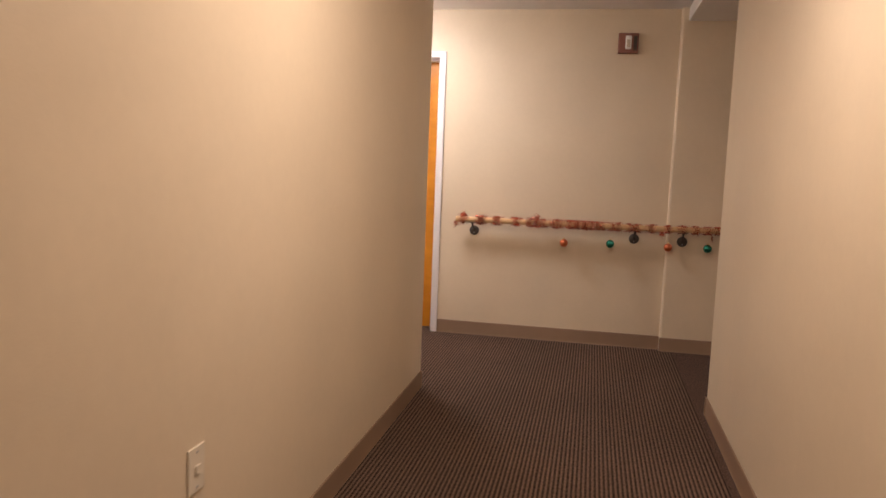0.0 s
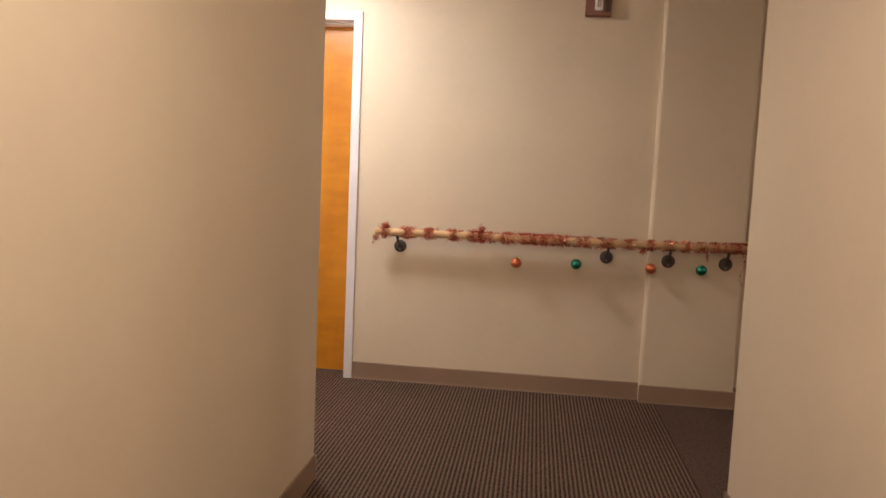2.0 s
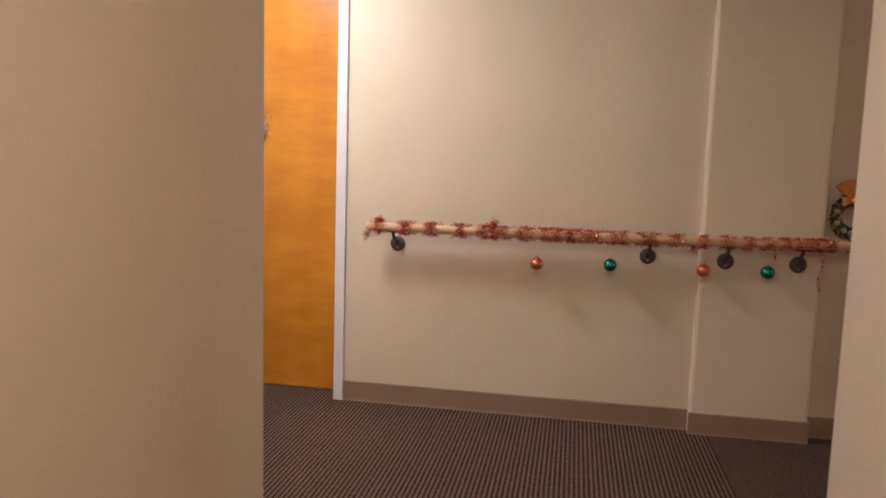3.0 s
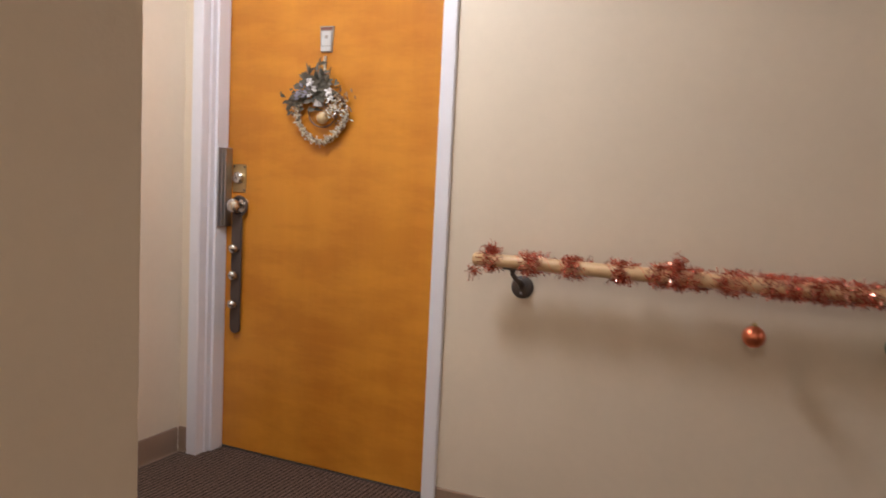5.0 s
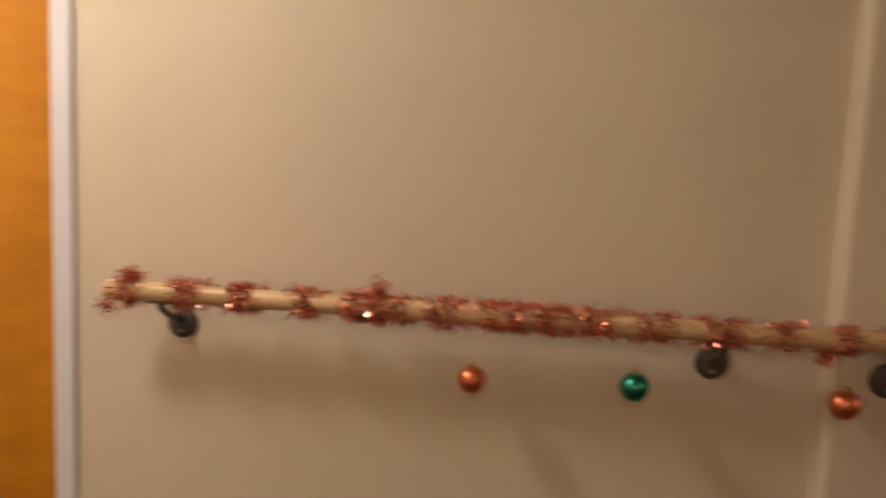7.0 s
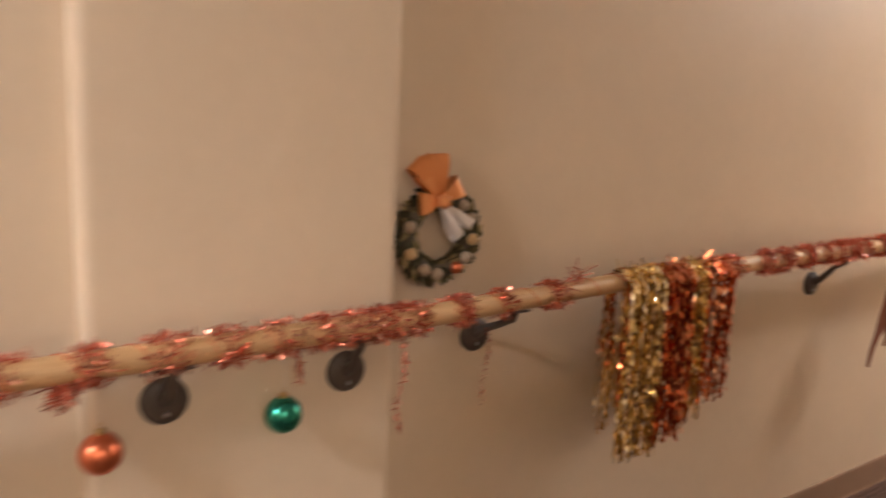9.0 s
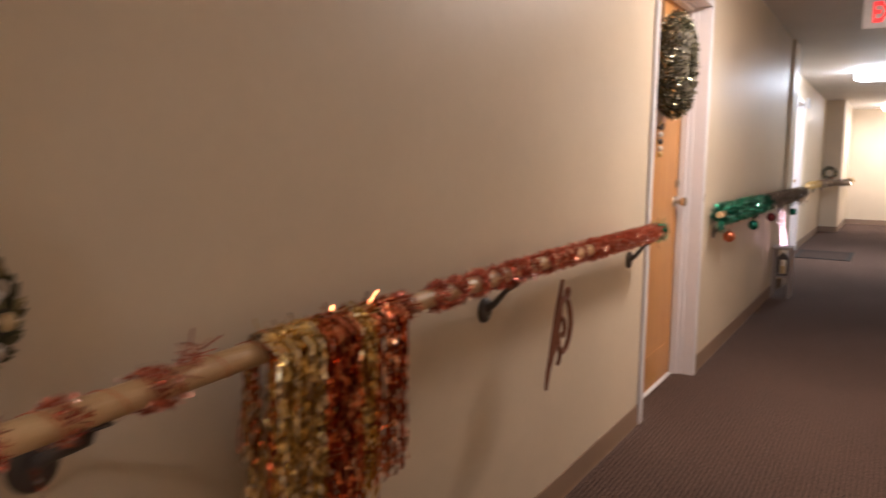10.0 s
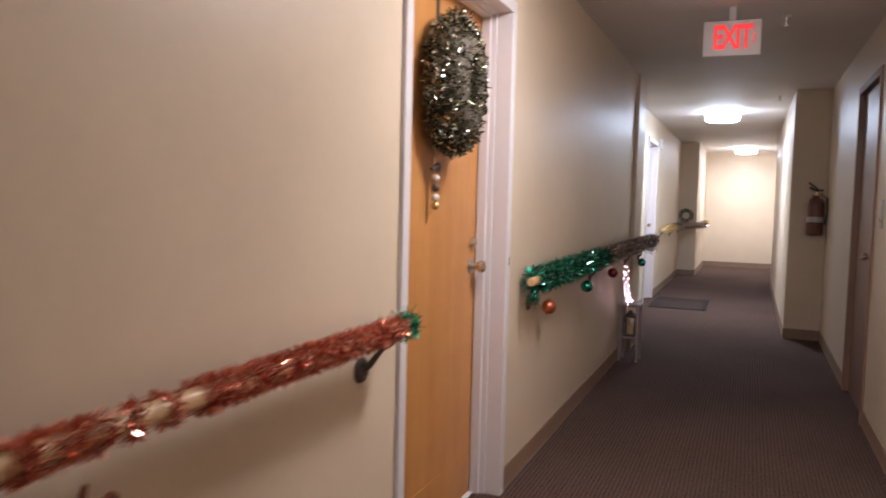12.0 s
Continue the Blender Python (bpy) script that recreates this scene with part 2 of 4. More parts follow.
setting("wall_pier", box(bmesh.new(), 9.9, 10.34, -0.01, 0.55, 0, CEIL, 0.004), PAINT, "cream painted wall pier", "wall")


def north_wall_3():
    bm = bmesh.new()
    box(bm, 10.34, D3[0] + 0.02, 0.26, 0.5, 0, CEIL)
    box(bm, D3[0] + 0.02, D3[1] - 0.02, 0.26, 0.5, HEAD - 0.02, CEIL)
    box(bm, D3[1] - 0.02, 17.5, 0.26, 0.5, 0, CEIL)
    box(bm, 17.5, EAST, -0.05, 0.5, 0, CEIL, 0.004)
    return bm


setting("wall_north_far", north_wall_3(), PAINT, "cream painted wall of the far corridor", "wall")
setting("wall_end", box(bmesh.new(), EAST, EAST + 0.15, -1.9, 0.5, 0, CEIL), PAINT, "cream painted end wall of the corridor", "wall")
setting("wall_west", box(bmesh.new(), WEST - 0.15, WEST, TURN - 0.15, N1, 0, CEIL), PAINT, "cream painted short wall beside the door", "wall")


def corner_left():
    bm = bmesh.new()
    box(bm, AL - 0.15, AL, BACK, TURN, 0, CEIL, 0.005)
    box(bm, WEST, AL - 0.15, TURN - 0.15, TURN, 0, CEIL)
    return bm


setting("wall_entry_left", corner_left(), PAINT, "cream painted entry corridor wall with an outlet", "wall")


D4 = (8.17, 9.14)


def corner_right():
    bm = bmesh.new()
    box(bm, AR, AR + 0.38, BACK, TURN, 0, CEIL, 0.005)
    return bm


def south_wall():
    bm = bmesh.new()
    box(bm, AR + 0.38, D4[0] + 0.03, S2 - 0.2, S2, 0, CEIL)
    box(bm, D4[0] + 0.03, D4[1] - 0.03, S2 - 0.2, S2, HEAD - 0.02, CEIL)
    box(bm, D4[1] - 0.03, 11.2, S2 - 0.2, S2, 0, CEIL)
    box(bm, 11.2, 16.2, S2 - 0.2, -1.30, 0, CEIL, 0.004)
    box(bm, 16.2, EAST, S2 - 0.2, -1.53, 0, CEIL)
    return bm


setting("wall_entry_right", corner_right(), PAINT, "cream painted entry corridor wall", "wall")
setting("wall_south", south_wall(), PAINT, "cream painted corridor wall with a brown door", "wall")
setting("wall_back", box(bmesh.new(), AL - 0.15, AR + 0.38, BACK - 0.15, BACK, 0, CEIL), PAINT, "cream painted wall", "wall")
SEAM = 1.74
setting("floor", box(bmesh.new(), WEST - 0.15, SEAM, BACK - 0.15, 0.55, -0.06, 0.0), CARPET, "dark brown and grey ribbed loop carpet", "carpet")
setting("floor_east", box(bmesh.new(), SEAM, EAST + 0.15, BACK - 0.15, 0.55, -0.06, 0.0), LONG_CARPET, "dark brown loop carpet ribbed along the corridor", "carpet")
setting("ceiling", box(bmesh.new(), WEST - 0.15, EAST + 0.15, BACK - 0.15, 0.55, CEIL, CEIL + 0.1), CEILING, "white painted plaster ceiling", "ceiling")
setting("ceiling_beam", box(bmesh.new(), 1.70, 2.16, TURN - 0.12, COL, 2.33, CEIL, 0.004), CEILING, "white painted beam across the corridor", "beam")


def skirting(x0, y0, x1, y1, out):
    """A strip of cove base along a wall; out: the way into the room."""
    bm = bmesh.new()
    a, b, o = Vector((x0, y0, 0)), Vector((x1, y1, 0)), Vector((*out, 0))
    rows = [(0.0075, 0.0), (0.006, 0.004), (0.005, 0.012), (0.0045, 0.095), (0.002, 0.1), (0.0, 0.1), (0.0, 0.0)]
    ra = [bm.verts.new(a + o * d + Vector((0, 0, h))) for d, h in rows]
    rb = [bm.verts.new(b + o * d + Vector((0, 0, h))) for d, h in rows]
    n = len(rows)
    for k in range(n):
        bm.faces.new((ra[k], ra[(k + 1) % n], rb[(k + 1) % n], rb[k]))
    bm.faces.new(ra)
    bm.faces.new(list(reversed(rb)))
    return setting("baseboard", bm, BASE, "taupe vinyl cove base along the wall", "baseboard")


skirting(WEST, N1, D1[0], N1, (0, -1))
skirting(D1[1], N1, 1.655, N1, (0, -1))
skirting(1.66, COL - 0.004, 1.66, N1, (-1, 0))
skirting(1.655, COL, 2.17, COL, (0, -1))
skirting(2.165, N3, 2.165, COL, (1, 0))
skirting(2.17, N3, D2[0], N3, (0, -1))
skirting(D2[1], N4, 9.895, N4, (0, -1))
skirting(9.9, -0.014, 9.9, N4, (-1, 0))
skirting(9.895, -0.01, 10.345, -0.01, (0, -1))
skirting(10.34, 0.26, 10.34, -0.014, (1, 0))
skirting(10.34, 0.26, D3[0], 0.26, (0, -1))
skirting(D3[1], 0.26, 17.5, 0.26, (0, -1))
skirting(17.5, -0.055, 17.5, 0.26, (-1, 0))
skirting(17.5, -0.05, EAST, -0.05, (0, -1))
skirting(EAST, -0.05, EAST, -1.53, (-1, 0))
skirting(WEST, TURN, WEST, N1 - 0.015, (1, 0))
skirting(AL, BACK, AL, TURN, (1, 0))
skirting(WEST, TURN, AL + 0.01, TURN, (0, 1))
skirting(AR, TURN, AR, BACK, (-1, 0))
skirting(AR - 0.01, TURN, AR + 0.38, TURN, (0, 1))
skirting(AR + 0.38, S2, D4[0], S2, (0, 1))
skirting(D4[1], S2, 11.2, S2, (0, 1))
skirting(11.2, S2, 11.2, -1.295, (-1, 0))
skirting(11.195, -1.30, 16.2, -1.30, (0, 1))
skirting(16.2, -1.53, EAST, -1.53, (0, 1))


def door_set(name, x0, x1, wall, facing, leaf_mat, frame_mat, label, recess=0.10, step=0.0):
    """A door leaf in a steel frame. facing: -1 for a wall north of the corridor, 1 for one south of it;
    step: how much nearer the wall stands past the right jamb."""
    f = facing

    def slab(bm, a, b, d0, d1, z0, z1, bev=0.003):
        y = sorted((wall + f * d0, wall + f * d1))
        return box(bm, a, b, y[0], y[1], z0, z1, bev)
    leaf = setting(name, slab(bmesh.new(), x0 + 0.058, x1 - 0.058, -recess - 0.045, -recess, 0.006, HEAD - 0.06), leaf_mat, label, "door")
    for side, (a, b, inner, stop) in {"left": (x0, x0 + 0.05, x0 + 0.055, x0 + 0.066), "right": (x1 - 0.05, x1, x1 - 0.055, x1 - 0.066)}.items():
        bm = bmesh.new()
        slab(bm, a, b, -0.03, 0.014 + (step if side == "right" else 0.0), 0, HEAD - 0.05)
        lo, hi = sorted((a if side == "left" else b, inner))
        slab(bm, lo, hi, -0.22, -0.03, 0, HEAD - 0.05)
        lo, hi = sorted((inner, stop))
        slab(bm, lo, hi, -recess + 0.004, -0.055, 0, HEAD - 0.055, 0.002)
        part("jamb", bm, frame_mat, leaf)
    bm = bmesh.new()
    slab(bm, x0, x1, -0.03, 0.014 + step, HEAD - 0.05, HEAD)
    slab(bm, x0, x1, -0.22, -0.03, HEAD - 0.055, HEAD)
    slab(bm, x0 + 0.05, x1 - 0.05, -recess + 0.004, -0.055, HEAD - 0.067, HEAD - 0.055, 0.002)
    part("head", bm, frame_mat, leaf)
    bm = bmesh.new()
    slab(bm, x0 + 0.05, x1 - 0.05, -recess - 0.06, -recess + (0.02 if leaf_mat is BIRCH_PALE else 0.002), 0.0, 0.005, 0.001)
    part("threshold", bm, TRIM if leaf_mat is BIRCH_PALE else BRONZE, leaf)
    return leaf


door1 = door_set("door_1", *D1, N1, -1, BIRCH, TRIM, "closed orange birch door in a white steel frame", 0.125)
door2 = door_set("door_2", *D2, N3, -1, BIRCH_PALE, TRIM, "closed honey birch door in a white steel frame", step=N3 - N4)
door3 = door_set("door_3", *D3, 0.26, -1, BIRCH_PALE, TRIM, "closed wooden door in a white frame")
door4 = door_set("door_4", *D4, S2, 1, BROWN_STEEL, BROWN_STEEL, "dark brown steel door in a brown frame", 0.025)


# ---- ceiling lamps ----
def ceiling_lamp(x, y, power, color, glass):
    lamp = thing("ceiling_lamp", (x, y, CEIL), "round flush ceiling lamp with a lit opal glass drum", "ceiling lamp", "corridor ceiling lamps")
    part("canopy", spin(bmesh.new(), [(0.205, CEIL - 0.022), (0.21, CEIL - 0.018), (0.21, CEIL)], 40, pose(x, y, 0)), TRIM, lamp, "white metal canopy", True)
    part("diffuser", spin(bmesh.new(), [(0.10, CEIL - 0.125), (0.17, CEIL - 0.118), (0.195, CEIL - 0.10), (0.2, CEIL - 0.07), (0.2, CEIL - 0.022)], 40, pose(x, y, 0)), glowing("lit_opal_glass", color, glass), lamp, "lit opal glass drum", True)
    data = bpy.data.lights.new("lamp_light", "AREA")
    data.shape, data.size, data.energy, data.color = "DISK", 0.36, power, color
    ob = new("lamp_light", data)
    ob.matrix_world = look((x, y, CEIL - 0.135), (x, y, 0))
    return lamp


for (lx, ly), power, color, glass in LAMPS:
    ceiling_lamp(lx, ly, power, color, glass)


# ---- door hardware ----
def knob_set(x, y, z, f, parent, name="door_knob"):
    """A rose and a round knob; f: the way out of the door along y."""
    m = pose(x, y, z, -90 * f)
    k = part(name, spin(bmesh.new(), [(0.014, 0.0), (0.012, 0.028), (0.02, 0.036), (0.027, 0.05), (0.026, 0.062), (0.016, 0.07), (0.004, 0.072)], 24, m), NICKEL, parent, "polished nickel door knob", True)
    part("rose", spin(bmesh.new(), [(0.034, 0.0), (0.033, 0.006), (0.024, 0.012)], 28, m), NICKEL, k, smooth=True)
    return k


def deadbolt(x, y, z, f, parent, plate=True):
    m = pose(x, y, z, -90 * f)
    d = part("deadbolt", spin(bmesh.new(), [(0.024, 0.003), (0.023, 0.016), (0.019, 0.02), (0.004, 0.021)], 24, m), NICKEL, parent, "nickel deadbolt cylinder", True)
    if plate:
        y0, y1 = sorted((y, y + f * 0.004))
        part("plate", box(bmesh.new(), x - 0.032, x + 0.034, y0, y1, z - 0.058, z + 0.052, 0.002), BRASS, d, "worn brass backing plate")
        for dx, dz in ((-0.024, 0.042), (0.026, 0.042), (0.026, -0.048)):
            part("screw", spin(bmesh.new(), [(0.004, 0.0), (0.0035, 0.006)], 8, pose(x + dx, y, z + dz, -90 * f)), BRONZE, d)
    y0, y1 = sorted((y + f * 0.0205, y + f * 0.0225))
    part("keyhole", box(bmesh.new(), x - 0.0015, x + 0.0015, y0, y1, z - 0.008, z + 0.008), BRONZE, d)
    return d


F1 = N1 + 0.125      # face of the first door
F2 = N3 + 0.10
knob_set(-0.947, F1, 0.985, -1, door1)
deadbolt(-0.962, F1, 1.092, -1, door1)
bm = bmesh.new()
for gx0, gx1, depth in ((-1.0165, -1.0105, 0.066), (-1.009, -1.0035, 0.054), (-1.002, -0.997, 0.042)):
    box(bm, gx0, gx1, F1 - depth, F1 - 0.002, 0.90, 1.205, 0.002, 2)
box(bm, -1.013, -0.999, F1 - 0.026, F1 - 0.001, 0.904, 1.201)
part("latch_guard", bm, STEEL, door1, "ribbed grey steel latch guard on the frame")
for hz in (0.25, 1.05, 1.85):
    part("hinge", spin(bmesh.new(), [(0.006, -0.05), (0.007, -0.048), (0.007, 0.048), (0.006, 0.05)], 10, pose(-0.064, F1 - 0.006, hz)), NICKEL, door1, smooth=True)

knob_set(6.15, F2, 1.005, -1, door2)
deadbolt(6.155, F2, 1.105, -1, door2, False)
part("kick_plate", box(bmesh.new(), 5.31, 6.20, F2 - 0.003, F2, 0.03, 0.20, 0.001), BIRCH_PALE, door2, "thin wooden kick panel")
for hz in (0.25, 1.05, 1.85):
    part("hinge", spin(bmesh.new(), [(0.006, -0.05), (0.007, -0.048), (0.007, 0.048), (0.006, 0.05)], 10, pose(5.304, F2 - 0.006, hz)), NICKEL, door2, smooth=True)
part("strike", box(bmesh.new(), 6.216, 6.2185, F2 - 0.05, F2 - 0.02, 0.96, 1.05), BRONZE, door2)
part("frame_tag", box(bmesh.new(), 6.247, 6.252, N4 - 0.0155, N4 - 0.014, 1.0, 1.045), BRONZE, door2)
part("bumper", spin(bmesh.new(), [(0.008, 0.0), (0.007, 0.012), (0.004, 0.014)], 10, pose(6.204, F2 - 0.03, 1.80, 0, -90)), BRONZE, door2, "small dark rubber bumper", True)
knob_set(13.60, 0.36, 1.0, -1, door3)
knob_set(8.30, S2 - 0.025, 1.0, 1, door4)

# ---- bell strap on the first door's knob ----
strap = thing("bell_strap", (-0.962, F1 - 0.012, 0.74), "dark leather bell strap hanging from the door knob", "bell strap")
bm = bmesh.new()
box(bm, -0.985, -0.933, F1 - 0.016, F1 - 0.010, 0.50, 0.955, 0.003)
part("band", bm, LEATHER, strap, "dark worn leather band")
part("loop", tube(bmesh.new(), [(-0.947 + 0.034 * math.cos(a), F1 - 0.016, 0.982 + 0.036 * math.sin(a)) for a in np.linspace(-2.2, 5.3 - 2.2 + 0.9, 18)], 0.006, 8), LEATHER, strap, smooth=True)
part("tip", spin(bmesh.new(), [(0.024, -0.0038), (0.026, -0.002), (0.026, 0.002), (0.024, 0.0038)], 20, pose(-0.958, F1 - 0.013, 0.503, 90)), LEATHER, strap)
for bz in (0.595, 0.71, 0.815):
    bell = part("bell", spin(bmesh.new(), [(0.004, -0.018), (0.013, -0.0135), (0.018, -0.003), (0.018, 0.004), (0.013, 0.0135), (0.004, 0.018)], 16, pose(-0.960, F1 - 0.031, bz)), NICKEL, strap, "round nickel jingle bell", True)
    part("slot", box(bmesh.new(), -0.970, -0.950, F1 - 0.050, F1 - 0.047, bz - 0.002, bz + 0.001), BRONZE, bell)

# ---- name card ----
CARD = painted("card_paper", (0.62, 0.60, 0.57), 0.6, spread=0.04)
HOLDER = painted("grey_holder_plastic", (0.36, 0.31, 0.27), 0.4, spread=0.05, relief=0.02)
card = thing("name_card", (-0.575, F1, 1.607), "small grey name card holder on the orange door", "name card")
bm = bmesh.new()
outline = [(-0.598, 1.563), (-0.552, 1.563), (-0.546, 1.655), (-0.604, 1.655)]
low = [bm.verts.new((x, F1, z)) for x, z in outline]
top = [bm.verts.new((x, F1 - 0.008, z)) for x, z in outline]
for k in range(4):
    bm.faces.new((low[k], low[(k + 1) % 4], top[(k + 1) % 4], top[k]))
bm.faces.new(top)
bm.faces.new(list(reversed(low)))
part("holder", bm, HOLDER, card, "grey plastic holder")
part("paper", box(bmesh.new(), -0.594, -0.556, F1 - 0.0105, F1 - 0.008, 1.585, 1.636), CARD, card, "pale paper insert")
part("lip", box(bmesh.new(), -0.597, -0.553, F1 - 0.013, F1 - 0.008, 1.565, 1.582, 0.002), CARD, card)
part("mark", spin(bmesh.new(), [(0.007, 0), (0.007, 0.001)], 7, pose(-0.574, F1 - 0.0105, 1.616, 90)), HOLDER, card)
part("bar", box(bmesh.new(), -0.600, -0.550, F1 - 0.0095, F1 - 0.008, 1.641, 1.651), material("red_ink", (0.20, 0.085, 0.07), 0.6), card)


# ---- leaves and berries ----
def leaf_mesh(bm, root, way, up, length, width):
    """A pointed leaf with a fold along its rib."""
    way = way.normalized()
    side = way.cross(up).normalized()
    lift = side.cross(way).normalized()
    rows = [(0.0, 0.10), (0.3, 0.85), (0.55, 1.0), (0.8, 0.55), (1.0, 0.03)]
    prev = None
    for t, w in rows:
        c = root + way * length * t - lift * length * 0.18 * t * t
        row = [bm.verts.new(c + side * width * w * 0.5 + lift * width * 0.14 * w), bm.verts.new(c), bm.verts.new(c - side * width * w * 0.5 + lift * width * 0.14 * w)]
        if prev:
            bm.faces.new((prev[0], prev[1], row[1], row[0]))
            bm.faces.new((prev[1], prev[2], row[2], row[1]))
        prev = row


def blob(bm, at, r, squash=1.0):
    bmesh.ops.create_icosphere(bm, subdivisions=1, radius=r, matrix=Matrix.Translation(at) @ Matrix.Diagonal((1, squash, 1, 1)))


LEAF = foil("grey_green_leaf", [(0.085, 0.07, 0.045), (0.13, 0.11, 0.08), (0.05, 0.045, 0.028)], 0.6, 0.0)
BLUE_LEAF = foil("grey_blue_leaf", [(0.16, 0.15, 0.20), (0.24, 0.22, 0.28)], 0.5, 0.0)
BERRY = foil("cream_berry", [(0.66, 0.58, 0.45), (0.50, 0.40, 0.25), (0.74, 0.70, 0.62)], 0.4, 0.15)
PETAL = foil("white_petal", [(0.76, 0.73, 0.70), (0.66, 0.62, 0.60)], 0.55, 0.0)
CONE = foil("brown_cone", [(0.16, 0.085, 0.045), (0.27, 0.16, 0.09)], 0.5, 0.0)
PALE_BROWN = painted("pale_gold", (0.62, 0.45, 0.24), 0.3, spread=0.1)


def door_wreath():
    rng = random.Random(5)
    cx, cz, y = -0.577, 1.338, F1
    w = thing("berry_wreath", (cx, y, cz), "small wreath of cream berries and grey leaves on the orange door", "wreath")

    def ring(a):
        """A ring drawn down to a blunt point."""
        point = 0.012 * max(0, -math.sin(a)) ** 8
        waist = 1.0 - 0.10 * max(0, -math.sin(a)) ** 2
        return cx + 0.104 * waist * math.cos(a), cz + 0.090 * math.sin(a) - point
    bm = bmesh.new()
    tube(bm, [(ring(a)[0], y - 0.016, ring(a)[1]) for a in np.linspace(0, 2 * math.pi, 41)], 0.007, 8)
    part("ring", bm, CONE, w, "twig ring", True)
    bm = bmesh.new()
    for k in range(330):
        a = rng.uniform(math.pi * 0.86, math.pi * 2.06)
        x, z = ring(a)
        blob(bm, (x + rng.gauss(0, 0.008), y - 0.018 - rng.uniform(0, 0.018), z + rng.gauss(0, 0.007)), rng.uniform(0.0026, 0.0052))
    part("berry_cluster", bm, BERRY, w, "cream berries along the ring", True)
    bm = bmesh.new()
    for k in range(190):
        a = math.radians(rng.uniform(-10, 200))
        root = Vector((cx + rng.gauss(-0.018, 0.034), y - 0.024 - rng.uniform(0, 0.022), cz + 0.088 + rng.gauss(0, 0.026)))
        leaf_mesh(bm, root, Vector((math.cos(a) * 1.1, rng.uniform(-0.5, 0.2), math.sin(a))), Vector((rng.uniform(-0.4, 0.4), -1, 0.2)), rng.uniform(0.022, 0.046), rng.uniform(0.010, 0.018))
    for k in range(70):
        root = Vector((cx - 0.105 + rng.gauss(0, 0.024), y - 0.026 - rng.uniform(0, 0.012), cz + 0.045 + rng.gauss(0, 0.018)))
        a = math.radians(rng.uniform(110, 260))
        leaf_mesh(bm, root, Vector((math.cos(a), rng.uniform(-0.4, 0.1), math.sin(a))), Vector((rng.uniform(-0.4, 0.4), -1, 0)), rng.uniform(0.018, 0.036), 0.011)
    part("leaves", bm, LEAF, w, "grey-green serrated leaves", True)
    bm = bmesh.new()
    for k in range(3):
        leaf_mesh(bm, Vector((cx - 0.04, y - 0.03, cz + 0.12)), Vector((-0.45 - 0.12 * k, -0.1, 1.0)), Vector((0, -1, 0)), 0.075 - 0.02 * k, 0.013)
    part("dry_leaf", bm, CONE, w, "dry brown pointed leaves", True)
    bm = bmesh.new()
    for k in range(12):
        root = Vector((cx - 0.07 + rng.gauss(0, 0.016), y - 0.046, cz + 0.072 + rng.gauss(0, 0.01)))
        a = math.radians(rng.uniform(100, 230))
        leaf_mesh(bm, root, Vector((math.cos(a), -0.25, math.sin(a))), Vector((0.2, -1, 0)), rng.uniform(0.016, 0.03), 0.011)
    part("blue_leaves", bm, BLUE_LEAF, w, "blue-grey leaves", True)
    for fx, fz, fr in ((-0.030, 0.112, 0.017), (-0.014, 0.088, 0.012), (0.052, 0.078, 0.019), (0.058, 0.052, 0.014), (-0.034, 0.062, 0.010)):
        bm = bmesh.new()
        for k in range(13):
            a = rng.uniform(0, 2 * math.pi)
            leaf_mesh(bm, Vector((cx + fx + rng.gauss(0, 0.003), y - 0.05 - rng.uniform(0, 0.006), cz + fz + rng.gauss(0, 0.003))), Vector((math.cos(a), rng.uniform(-0.8, -0.1), math.sin(a))), Vector((rng.uniform(-0.5, 0.5), -1, 0)), fr * rng.uniform(0.6, 1.05), fr * rng.uniform(0.45, 0.7))
        part("flower", bm, PETAL, w, "white silk flower", True)
    bm = bmesh.new()
    for k in range(80):
        root = Vector((cx + 0.072 + rng.gauss(0, 0.024), y - 0.034 - rng.uniform(0, 0.014), cz + 0.032 + rng.gauss(0, 0.022)))
        leaf_mesh(bm, root, Vector((rng.uniform(-0.4, 1.0), -0.4, rng.uniform(-1, 0.4))), Vector((0, -1, 0)), rng.uniform(0.010, 0.022), 0.006)
    tagged(part("sprigs", bm, BERRY, w, "cream sprigs"), kind="stuff")
    bm = bmesh.new()
    for k in range(46):
        root = Vector((cx + 0.066 + rng.gauss(0, 0.028), y - 0.028, cz + 0.04 + rng.gauss(0, 0.026)))
        leaf_mesh(bm, root, Vector((rng.uniform(-0.2, 1.0), -0.3, rng.uniform(-1, 0.6))), Vector((0, -1, 0)), rng.uniform(0.014, 0.028), 0.008)
    tagged(part("twigs", bm, CONE, w, "brown twigs and seed heads"), kind="stuff")
    part("bell", spin(bmesh.new(), [(0.021, -0.016), (0.019, -0.012), (0.014, 0.002), (0.010, 0.014), (0.004, 0.019)], 16, pose(cx - 0.004, y - 0.036, cz + 0.042)), HOLDER, w, "small dull metal bell", True)
    bm = bmesh.new()
    bmesh.ops.create_uvsphere(bm, u_segments=20, v_segments=12, radius=0.0215, matrix=Matrix.Translation((cx + 0.010, y - 0.028, cz - 0.014)))
    part("bauble", bm, PALE_BROWN, w, "pale gold bauble", True)
    part("inner_twig", tube(bmesh.new(), [(cx + 0.062 * math.cos(a), y - 0.014, cz + 0.012 + 0.058 * math.sin(a)) for a in np.linspace(math.pi * 0.9, math.pi * 2.1, 20)], 0.003, 6), CONE, w, smooth=True)
    bm = bmesh.new()
    box(bm, cx - 0.010, cx + 0.004, y - 0.008, y - 0.001, cz + 0.12, cz + 0.212, 0.002)
